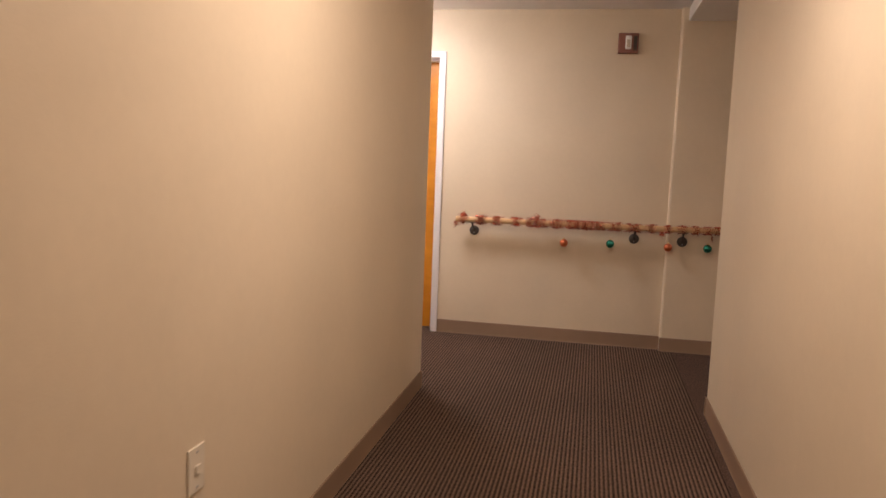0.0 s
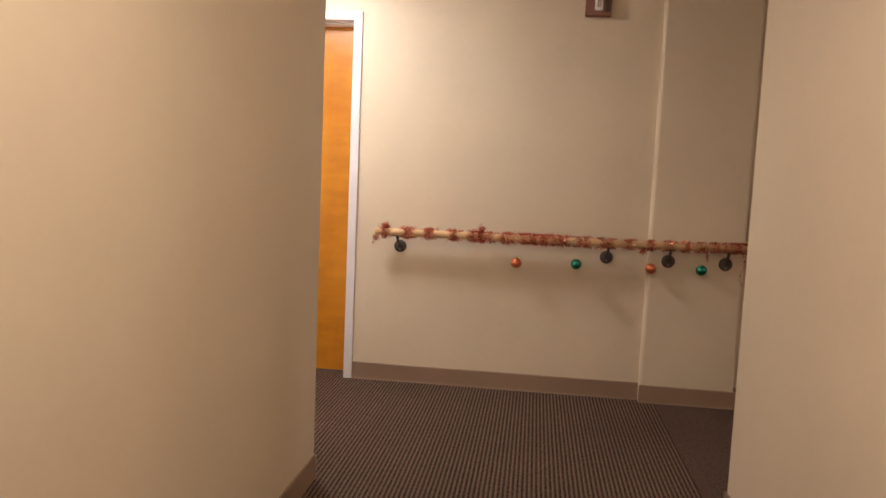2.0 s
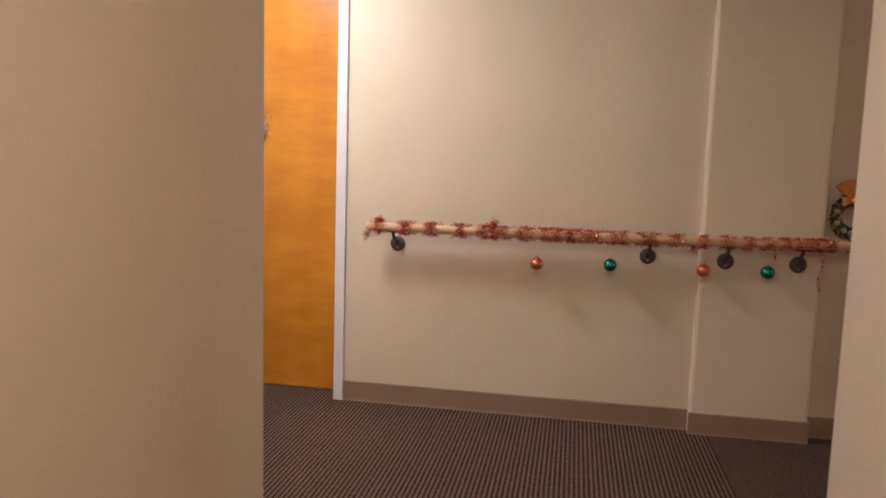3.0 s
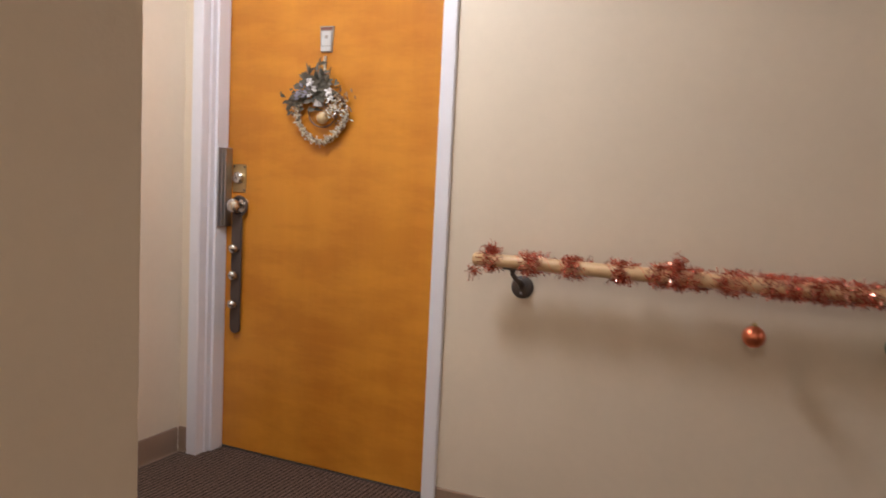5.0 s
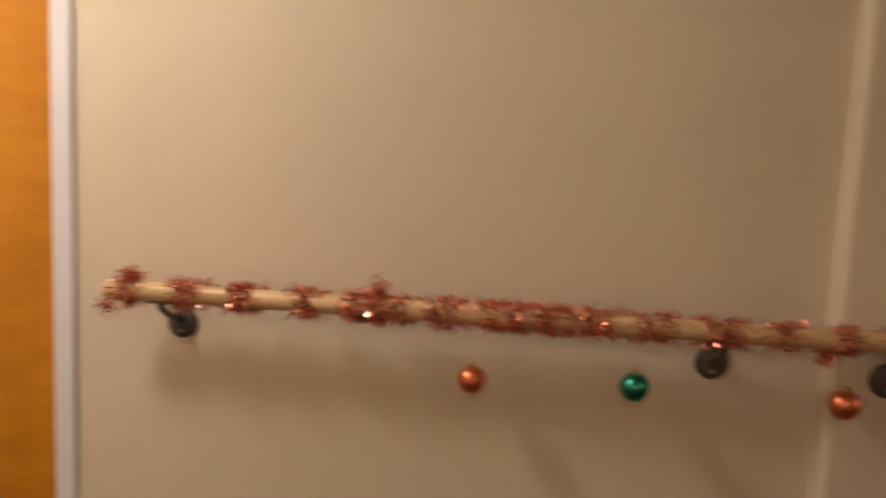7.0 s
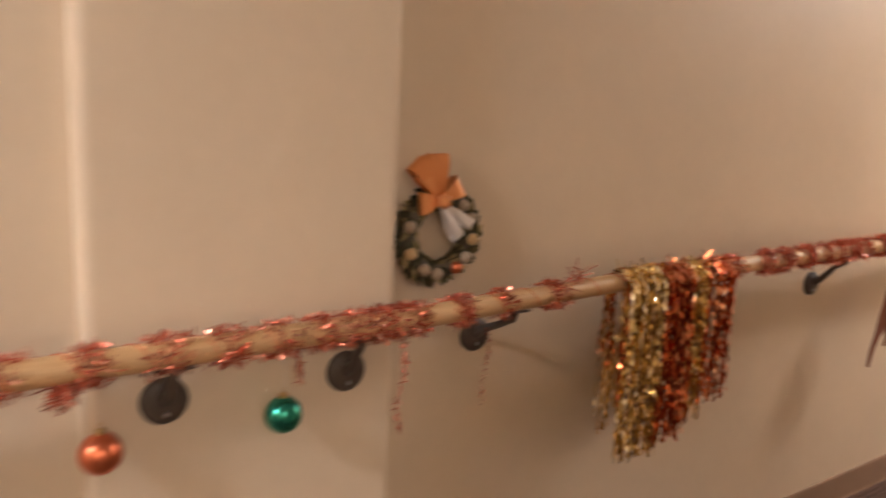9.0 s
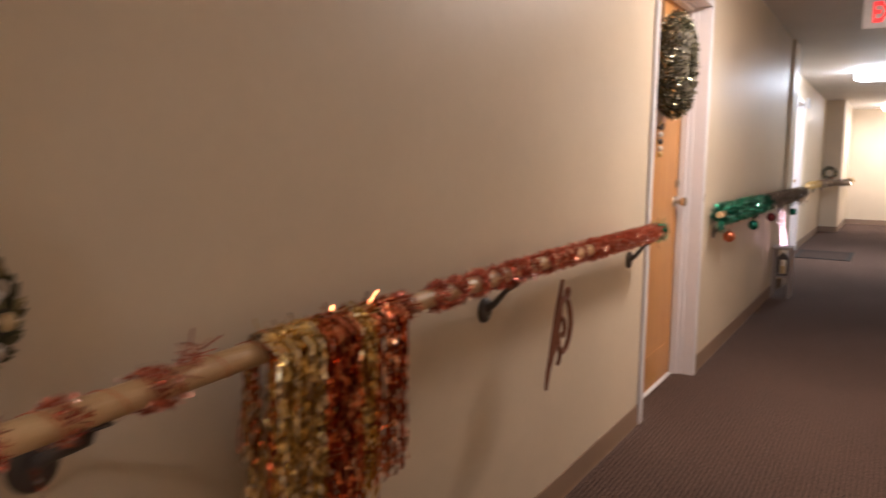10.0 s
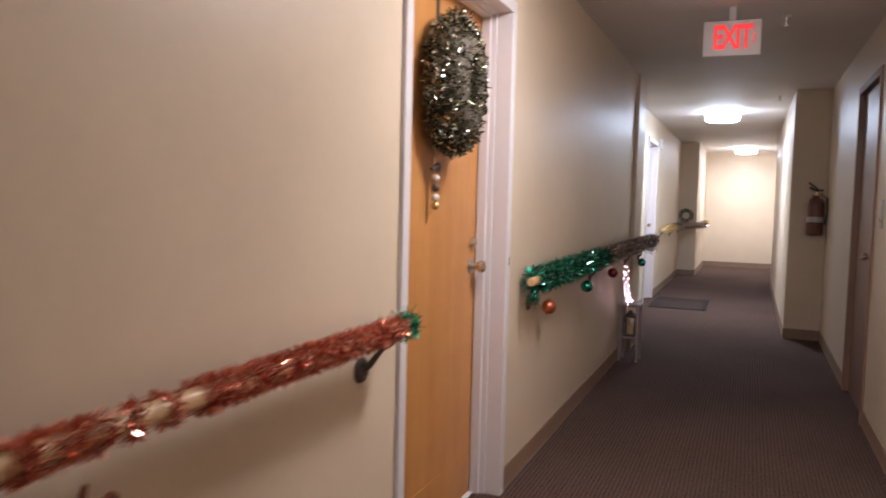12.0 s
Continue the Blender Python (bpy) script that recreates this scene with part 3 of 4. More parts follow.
    part("hanger", bm, NICKEL, w, "silver hook")


door_wreath()


# ---- handrails ----
def rail_y(x):
    return -0.102 + 0.047 * min(1, max(0, (x - 2.15) / 0.6))


RAIL_Z = 0.888


def rail_z(x):
    return RAIL_Z + 0.036 * min(1, max(0, (x - 1.6) / 2.4))


def handrail(x0, x1, wall_y, brackets, label, bracket_z=0.802, y_of=rail_y):
    rail = thing("handrail", ((x0 + x1) / 2, y_of((x0 + x1) / 2), RAIL_Z), label, "handrail", "wall handrails")
    pts = [(x, y_of(x), rail_z(x)) for x in np.linspace(x0 + 0.006, x1 - 0.006, 40)]
    radii = [0.0205] * 40
    pts = [(x0, y_of(x0), rail_z(x0)), *pts, (x1, y_of(x1), rail_z(x1))]
    part("rail", tube(bmesh.new(), pts, [0.016, *radii, 0.016], 18), MAPLE, rail, "round varnished maple rail", True)
    for bx in brackets:
        wy = wall_y(bx)
        ry = y_of(bx)
        top = rail_z(bx) - 0.0215
        b = part("bracket", tube(bmesh.new(), [(bx, wy - 0.008, bracket_z + 0.004), (bx, wy - 0.03, bracket_z + 0.018), (bx, (wy + 2 * ry) / 3, top - 0.035), (bx, ry + 0.002, top - 0.015), (bx, ry, top)], [0.012, 0.009, 0.0075, 0.0075, 0.010], 10), BRONZE, rail, "dark bronze rail bracket", True)
        part("wall_plate", spin(bmesh.new(), [(0.036, 0.0), (0.036, 0.005), (0.032, 0.010), (0.02, 0.013)], 28, pose(bx, wy, bracket_z, 90)), BRONZE, b, smooth=True)
        part("saddle", box(bmesh.new(), bx - 0.03, bx + 0.03, ry - 0.012, ry + 0.012, top - 0.002, top + 0.003, 0.002), BRONZE, b)
        part("screw", spin(bmesh.new(), [(0.005, 0.0), (0.004, 0.0155)], 8, pose(bx, wy, bracket_z - 0.018, 90)), STEEL, b)
    return rail


def wall_1(x):
    return N1 if x < 1.66 else COL if x < 2.165 else N3


handrail(0.135, 5.10, wall_1, (0.262, 1.433, 1.763, 2.066, 2.41, 3.69, 5.01), "round maple handrail wrapped in red tinsel on dark brackets")
handrail(6.40, 10.95, lambda x: N4 if x < 9.9 else -0.01, (6.62, 8.1, 9.6, 10.2), "round maple handrail wrapped in green tinsel beside the honey birch door", y_of=lambda x: -0.055)
handrail(13.85, 19.6, lambda x: 0.26 if x < 17.5 else -0.05, (14.0, 15.8, 17.3), "maple handrail with gold tinsel in the far corridor", y_of=lambda x: 0.16 if x < 16.6 else 0.16 - 0.31 * min(1, (x - 16.6) / 1.1))


def coil(rng, x0, x1, pitch, per_turn, radius=0.026, length=0.018, y_of=rail_y, spread=0.006, width=0.0011):
    """Tinsel needles on a strand wound round a rail."""
    items = []
    turns = (x1 - x0) / pitch
    for k in range(int(turns * per_turn)):
        u = k / per_turn
        x = x0 + u * pitch + rng.gauss(0, spread)
        a = u * 2 * math.pi + 0.9 * math.sin(x * 37) + rng.uniform(-0.2, 0.2)
        out = Vector((0, math.cos(a), math.sin(a)))
        root = Vector((x, y_of(x), rail_z(x))) + out * (radius + rng.uniform(-0.003, 0.003))
        way = (ball_direction(rng) + out * 0.75).normalized() * length * rng.uniform(0.5, 1.25)
        w = way.cross(ball_direction(rng)).normalized() * width * rng.uniform(0.6, 1.5)
        items.append((root, root + way, w))
    return items


def clump(rng, c, count, spread, length=0.018):
    """A tight wrap of tinsel all round the rail at one place."""
    items = []
    lean = rng.uniform(-0.02, 0.02)
    for k in range(count):
        a = rng.uniform(0, 2 * math.pi)
        x = c + rng.gauss(0, spread) + lean * math.cos(a)
        out = Vector((0, math.cos(a), math.sin(a)))
        root = Vector((x, rail_y(x), rail_z(x))) + out * rng.uniform(0.021, 0.027)
        way = (ball_direction(rng) + out * 0.5).normalized() * length * rng.uniform(0.45, 1.2)
        items.append((root, root + way, way.cross(ball_direction(rng)).normalized() * rng.uniform(0.0008, 0.0018)))
    return items


def dangle(rng, x, y, z0, z1, count, length=0.01):
    items = []
    for k in range(count):
        z = rng.uniform(z1, z0)
        root = Vector((x + 0.006 * math.sin(z * 40) + rng.gauss(0, 0.002), y, z))
        way = ball_direction(rng) * length * rng.uniform(0.5, 1.2)
        items.append((root, root + way, way.cross(ball_direction(rng)).normalized() * 0.001))
    return items


def spray(rng, at, count, reach, length):
    """A loose tuft of needles."""
    items = []
    for k in range(count):
        root = Vector(at) + ball_direction(rng) * reach * rng.random()
        way = ball_direction(rng) * length * rng.uniform(0.5, 1.2)
        items.append((root, root + way, way.cross(ball_direction(rng)).normalized() * 0.0012))
    return items


def core(name, parent, x0, x1, pitch, radius, y_of):
    """The twisted cord that carries the needles."""
    n = int((x1 - x0) / pitch * 14)
    pts = []
    for k in range(n + 1):
        x = x0 + (x1 - x0) * k / n
        a = 2 * math.pi * k / 14
        pts.append((x, y_of(x) + radius * math.cos(a), rail_z(x) + radius * math.sin(a)))
    part(name, tube(bmesh.new(), pts, 0.0008, 5), COPPER if y_of is rail_y else EMERALD, parent, "thin twisted cord")


def red_garland():
    rng = random.Random(11)
    items = []
    for c, n in ((0.190, 330), (0.305, 300), (0.340, 300), (0.435, 330), (0.465, 200), (0.575, 330), (0.600, 160), (0.690, 420), (0.735, 480), (0.785, 330), (0.870, 300), (0.905, 200)):
        items += clump(rng, c, n, 0.014)
    x = 0.955
    while x < 1.20:
        items += clump(rng, x, 300, 0.013, 0.016)
        x += rng.uniform(0.026, 0.042)
    while x < 1.42:
        items += clump(rng, x, 260, 0.012, 0.015)
        x += rng.uniform(0.045, 0.075)
    while x < 2.0:
        items += clump(rng, x, rng.randint(300, 480), rng.uniform(0.012, 0.018), 0.012)
        x += rng.uniform(0.07, 0.115)
    for c, n in ((2.04, 300), (2.265, 380), (2.285, 240), (2.372, 320), (2.50, 380), (2.525, 200)):
        items += clump(rng, c, n, 0.010, 0.011)
    for c in (2.09, 2.13, 2.17):
        items += clump(rng, c, 420, 0.015, 0.012)
    for c in (3.105, 3.140, 3.261, 3.296, 3.331, 3.361, 3.451, 3.478, 3.556, 3.626, 3.658, 3.688, 3.716, 3.778, 3.864, 3.894, 3.926, 3.961, 3.994, 4.074, 4.144):
        items += clump(rng, c, 330, 0.010, 0.015)
    x = 4.235
    while x < 4.98:
        items += clump(rng, x, 330, 0.013, 0.017)
        x += rng.uniform(0.022, 0.036)
    items += spray(rng, (5.025, rail_y(5.0), rail_z(5)), 620, 0.034, 0.034)
    items += spray(rng, (0.735, -0.102, RAIL_Z + 0.032), 230, 0.032, 0.020)
    items += spray(rng, (0.20, -0.102, RAIL_Z + 0.034), 90, 0.020, 0.018)
    items += spray(rng, (0.138, -0.10, RAIL_Z - 0.035), 80, 0.024, 0.022)
    items += spray(rng, (1.62, -0.11, RAIL_Z - 0.03), 160, 0.022, 0.02)
    items += spray(rng, (0.185, -0.10, RAIL_Z + 0.03), 120, 0.018, 0.02)
    items += spray(rng, (2.575, rail_y(2.57) - 0.01, RAIL_Z + 0.045), 36, 0.02, 0.03)
    items += dangle(rng, 2.14, -0.11, 0.87, 0.70, 180)
    items += dangle(rng, 2.33, -0.10, 0.86, 0.71, 90, 0.006)
    items += dangle(rng, 1.95, -0.11, 0.87, 0.82, 90)
    garland = thing("tinsel_garland", (2.6, rail_y(2.6), RAIL_Z), "red metallic tinsel garland wound loosely round the maple handrail", "garland")
    tagged(strands("tinsel", items, RED_FOIL, garland), kind="stuff")
    core("cord", garland, 0.155, 5.06, 0.09, 0.0225, rail_y)


def tufts(name, mat, label, y_of, x0, x1, pitch, per_turn, length, radius=0.03, extra=()):
    rng = random.Random(len(name) + int(x0 * 10))
    items = coil(rng, x0, x1, pitch, per_turn, radius=radius, length=length, y_of=y_of, spread=0.014, width=0.0016)
    for at, count, reach, ln in extra:
        items += spray(rng, at, count, reach, ln)
    garland = thing(name, ((x0 + x1) / 2, y_of((x0 + x1) / 2), RAIL_Z), label, "garland")
    tagged(strands("tinsel", items, mat, garland), kind="stuff")
    core("cord", garland, x0, x1, 0.2, 0.023, y_of)


red_garland()
DUSKY_FOIL = foil("dusky_tinsel", [(0.22, 0.15, 0.15), (0.08, 0.13, 0.10), (0.45, 0.32, 0.30), (0.85, 0.78, 0.74)], 0.15, 0.85)
BRIGHT_GREEN = foil("bright_green_tinsel", [(0.02, 0.32, 0.18), (0.05, 0.50, 0.32), (0.01, 0.16, 0.09), (0.40, 0.75, 0.62)])
tufts("tinsel_tuft", BRIGHT_GREEN, "green metallic tinsel tuft on the end of the handrail", rail_y, 5.06, 5.11, 0.025, 160, 0.024, 0.024, [((5.10, -0.055, rail_z(5) + 0.003), 420, 0.034, 0.03)])
tufts("tinsel_garland", GREEN_FOIL, "thick green metallic tinsel garland round the handrail", lambda x: -0.055, 6.46, 8.2, 0.05, 230, 0.042, 0.032, [((6.42, -0.06, 0.85), 160, 0.03, 0.03)])
tufts("tinsel_garland", DUSKY_FOIL, "dusky silver and pink tinsel garland round the handrail", lambda x: -0.055, 8.2, 10.93, 0.05, 200, 0.04, 0.032, [((10.7, -0.055, RAIL_Z - 0.02), 500, 0.08, 0.04)])
def far_rail_y(x):
    return 0.16 if x < 16.6 else 0.16 - 0.31 * min(1, (x - 16.6) / 1.1)


tufts("tinsel_garland", GOLD_FOIL, "gold tinsel garland round the far handrail beside the door", far_rail_y, 13.9, 15.8, 0.12, 70, 0.045, 0.028)
tufts("tinsel_garland", DUSKY_FOIL, "dusky pink tinsel garland round the far handrail", far_rail_y, 15.8, 18.6, 0.10, 110, 0.05, 0.028)
tufts("tinsel_garland", GOLD_FOIL, "gold tinsel tuft on the far handrail end", far_rail_y, 18.6, 19.5, 0.12, 90, 0.05, 0.03)


# ---- glass balls under the rails ----
def ornament(x, y, z, mat, label, r=0.0295):
    o = thing("glass_ball", (x, y, z), label, "ornament", "balls hanging from the handrails")
    bm = bmesh.new()
    bmesh.ops.create_uvsphere(bm, u_segments=28, v_segments=18, radius=r, matrix=Matrix.Translation((x, y, z)))
    part("ball", bm, mat, o, smooth=True)
    part("cap", spin(bmesh.new(), [(0.007, r - 0.002), (0.0072, r + 0.005), (0.004, r + 0.007)], 14, pose(x, y, z)), BRASS, o, "brass cap", True)
    loop = [(x + 0.004 * math.sin(a), y, z + r + 0.0105 - 0.004 * math.cos(a)) for a in np.linspace(0, 2 * math.pi, 12)]
    part("loop", tube(bmesh.new(), loop, 0.0006, 6), BRASS, o, smooth=True)
    part("string", tube(bmesh.new(), [(x, y, z + r + 0.013), (x + 0.002, y - 0.001, (z + r + RAIL_Z) / 2), (x, y, RAIL_Z - 0.02)], 0.0005, 5), PETAL, o)
    return o


for bx, bz, bm_, lab in ((0.937, 0.752, COPPER, "copper red ball hanging from the maple handrail"), (1.264, 0.764, EMERALD, "shiny green ball hanging from the maple handrail"),
                         (1.664, 0.762, COPPER, "copper red ball hanging beside the wall pilaster"), (1.93, 0.768, EMERALD, "shiny green ball hanging before the pilaster")):
    ornament(bx, rail_y(bx), bz, bm_, lab)
for bx, bz, bm_, lab in ((6.72, 0.775, COPPER, "copper ball hanging under the green garland"), (7.63, 0.785, EMERALD, "dark green ball hanging under the green garland"),
                         (8.55, 0.79, MAROON, "maroon ball hanging under the green garland"), (10.1, 0.755, EMERALD, "dark green ball hanging under the dusky garland")):
    ornament(bx, -0.06, bz, bm_, lab, 0.036)


# ---- foil fringe over the rail ----
def fringe():
    rng = random.Random(3)
    f = thing("foil_fringe", (2.90, rail_y(2.9), rail_z(2.9)), "shaggy gold and red foil fringe draped over the handrail", "foil fringe")
    bands = [("gold_fringe", BRIGHT_GOLD, 2.715, 2.845, 0.49, 125), ("red_fringe", COPPER_FOIL, 2.83, 2.935, 0.515, 120), ("gold_fringe", BRIGHT_GOLD, 2.915, 2.985, 0.55, 42), ("red_fringe", COPPER_FOIL, 2.98, 3.085, 0.575, 80), ("red_fringe", COPPER_FOIL, 2.715, 2.75, 0.62, 16)]
    for name, mat, x0, x1, bottom, count in bands:
        verts, faces = [], []
        for k in range(count):
            x = rng.uniform(x0, x1)
            front = rng.random() < 0.72
            low = bottom + abs(rng.gauss(0, 0.045)) + (0 if front else 0.05)
            y0 = rail_y(x)
            s = -1 if front else 1
            hang = y0 + s * rng.uniform(0.022, 0.052)
            path = [(y0 + s * -0.012, rail_z(x) + 0.026), (y0 + s * 0.012, rail_z(x) + 0.025 + rng.uniform(0, 0.006)), (hang, rail_z(x) + rng.uniform(-0.004, 0.006))]
            n = 26
            path += [(hang, rail_z(x) + (low - rail_z(x)) * (j + 1) / n) for j in range(n)]
            a = rng.uniform(0, 3.1)
            w = rng.uniform(0.0018, 0.0036)
            wander = rng.gauss(0, 0.012)
            for j, (y, z) in enumerate(path):
                if j > 2:
                    a += rng.gauss(0, 0.8)
                t = j / len(path)
                cx = x + wander * t + rng.gauss(0, 0.0012)
                cy = y + rng.gauss(0, 0.0022)
                d = Vector((math.cos(a), math.sin(a), 0)) * w if j > 2 else Vector((w, 0, 0))
                verts += [(cx - d.x, cy - d.y, z), (cx + d.x, cy + d.y, z)]
                if j:
                    m = len(verts)
                    faces.append((m - 4, m - 3, m - 1, m - 2))
        data = bpy.data.meshes.new(name)
        data.from_pydata(verts, [], faces)
        data.materials.append(mat)
        ob = new(name, data)
        ob.parent, ob.matrix_parent_inverse = f, f.matrix_world.inverted()
        tagged(ob, kind="stuff")
    tuft = []
    for k in range(420):
        x = rng.uniform(2.73, 3.09)
        root = Vector((x, rail_y(x) + rng.uniform(-0.03, 0.02), rail_z(x) + rng.uniform(0.0, 0.03)))
        way = (ball_direction(rng) + Vector((0, -0.4, 0.3))).normalized() * rng.uniform(0.012, 0.03)
        tuft.append((root, root + way, way.cross(ball_direction(rng)).normalized() * 0.0016))
    for name, mat, chosen in (("gold_crown", BRIGHT_GOLD, True), ("red_crown", COPPER_FOIL, False)):
        tagged(strands(name, [t for t in tuft if (t[0].x < 2.835 or 2.945 < t[0].x < 3.015) == chosen], mat, f), kind="stuff")


fringe()


# ---- scroll ornament ----
def scroll():
    mat = painted("copper_glitter", (0.22, 0.07, 0.035), 0.4, spread=0.3, grain=300.0, relief=0.4)
    s = thing("scroll_ornament", (3.94, -0.075, 0.72), "copper red filigree scroll ornament hanging from the handrail", "ornament")

    def curve(points, r):
        out = []
        for a, b, c, d in zip([points[0], *points], points, points[1:], [*points[2:], points[-1]]):
            for k in range(8):
                t = k / 8
                out.append(tuple(0.5 * ((2 * q) + (-p + r_) * t + (2 * p - 5 * q + 4 * r_ - w) * t * t + (-p + 3 * q - 3 * r_ + w) * t ** 3) for p, q, r_, w in zip(a, b, c, d)))
        out.append(points[-1])
        n = len(out)
        return tube(bmesh.new(), [(x, -0.075, z) for x, z in out], [1.45 * r * (0.45 + 0.55 * math.sin(math.pi * min(1, (k + 2) / (n + 2)))) for k in range(n)], 8)
    part("stem", curve([(3.966, 0.862), (3.945, 0.80), (3.918, 0.72), (3.895, 0.64), (3.876, 0.60), (3.862, 0.545)], 0.0065), mat, s, smooth=True)
    part("leaf_outline", curve([(3.925, 0.73), (3.96, 0.79), (4.0, 0.80), (4.03, 0.765), (4.043, 0.715), (4.025, 0.66), (3.985, 0.635), (3.955, 0.665), (3.955, 0.70)], 0.0055), mat, s, smooth=True)
    part("inner_curl", curve([(3.925, 0.68), (3.955, 0.745), (3.985, 0.735), (3.995, 0.705), (3.983, 0.685), (3.973, 0.70)], 0.0045), mat, s, smooth=True)
    part("top_curl", curve([(3.95, 0.76), (3.985, 0.805), (4.008, 0.83), (4.022, 0.822), (4.018, 0.803), (4.010, 0.808)], 0.004), mat, s, smooth=True)
    part("low_curl", curve([(3.89, 0.63), (3.925, 0.665), (3.955, 0.655), (3.962, 0.628), (3.95, 0.605), (3.943, 0.612)], 0.0045), mat, s, smooth=True)
    part("web", curve([(3.955, 0.83), (3.955, 0.775), (3.94, 0.72), (3.93, 0.67), (3.91, 0.64)], 0.006), mat, s, smooth=True)
    part("thread", tube(bmesh.new(), [(3.966, -0.075, 0.86), (3.967, rail_y(3.967), RAIL_Z - 0.02)], 0.0006, 5), PETAL, s)


scroll()


# ---- wreath beside the pilaster ----
def bow_wreath(cx, y, cz, R, name, label, bow=True):
    rng = random.Random(8)
    w = thing(name, (cx, y, cz), label, "wreath")
    part("ring", tube(bmesh.new(), [(cx + R * 0.72 * math.cos(a), y - 0.02, cz + R * 0.72 * math.sin(a)) for a in np.linspace(0, 2 * math.pi, 37)], R * 0.20, 10), LEAF, w, "dark green ring", True)
    bm = bmesh.new()
    for k in range(300):
        a = rng.uniform(0, 2 * math.pi)
        b = rng.uniform(0, 2 * math.pi)
        root = Vector((cx + R * 0.72 * math.cos(a), y - 0.022, cz + R * 0.72 * math.sin(a))) + Vector((math.cos(a) * math.cos(b), -abs(math.sin(b)) * 0.9, math.sin(a) * math.cos(b))) * R * 0.14
        way = Vector((math.cos(a + 1.2) + math.cos(a) * math.cos(b), -0.5, math.sin(a + 1.2) + math.sin(a) * math.cos(b)))
        leaf_mesh(bm, root, way, Vector((0, -1, 0.1)), R * rng.uniform(0.16, 0.28), R * 0.11)
    part("leaves", bm, foil("holly_leaf", [(0.035, 0.042, 0.022), (0.07, 0.07, 0.038), (0.05, 0.05, 0.025), (0.46, 0.38, 0.20)], 0.3, 0.35), w, "dark green leaves with pale tips", True)
    tan = painted("tan_bauble", (0.42, 0.34, 0.25), 0.3, spread=0.15, grain=90.0, relief=0.1)
    for deg, mat in ((352, PALE_BROWN), (300, COPPER), (322, tan), (240, tan), (264, tan), (205, PALE_BROWN), (165, tan), (25, tan), (50, tan)):
        a = math.radians(deg)
        bm = bmesh.new()
        bmesh.ops.create_uvsphere(bm, u_segments=14, v_segments=9, radius=R * 0.125, matrix=Matrix.Translation((cx + R * 0.76 * math.cos(a), y - 0.02 - R * 0.2, cz + R * 0.76 * math.sin(a))))
        part("bauble", bm, mat, w, smooth=True)
    if not bow:
        return w
    orange = foil("orange_ribbon", [(0.62, 0.19, 0.05), (0.80, 0.36, 0.14)], 0.3, 0.45)
    ax, az = cx - 0.014, cz + R * 0.70

    def loop(tip, width):
        bm = bmesh.new()
        rows = []
        d = Vector((tip[0], 0, tip[1]))
        side = Vector((-tip[1], 0, tip[0])).normalized() * width
        for k in range(13):
            t = k / 12
            out = math.sin(math.pi * t)
            c = Vector((ax, y - 0.05, az)) + d * out + Vector((0, -0.028 * math.cos(math.pi * t) * out, 0))
            s_ = side * (0.3 + 0.7 * out)
            rows.append((bm.verts.new(c - s_), bm.verts.new(c + s_)))
        for p, q in zip(rows, rows[1:]):
            bm.faces.new((p[0], p[1], q[1], q[0]))
        return bm
    for tip, width in (((-0.062, 0.072), 0.018), ((-0.006, 0.088), 0.017), ((0.045, 0.030), 0.022), ((-0.045, -0.005), 0.022), ((-0.040, 0.084), 0.012), ((-0.052, 0.052), 0.012)):
        part("bow_loop", loop(tip, width), orange, w, "orange satin ribbon loop", True)
    for tip, width in (((0.045, -0.075), 0.012), ((0.075, -0.05), 0.010)):
        part("ribbon_tail", loop(tip, width), PETAL, w, "white ribbon tail", True)
    bm = bmesh.new()
    blob(bm, (ax, y - 0.065, az), 0.016)
    part("knot", bm, orange, w, smooth=True)
    return w


bow_wreath(2.292, N3, 1.02, 0.098, "bow_wreath", "small green wreath with baubles and an orange bow above the handrail")
far = bow_wreath(0, 0, 0, 0.13, "far_wreath", "small dark wreath on the far corridor pier", False)
far.matrix_world = pose(17.495, 0.13, 1.09, 0, 0, -90)


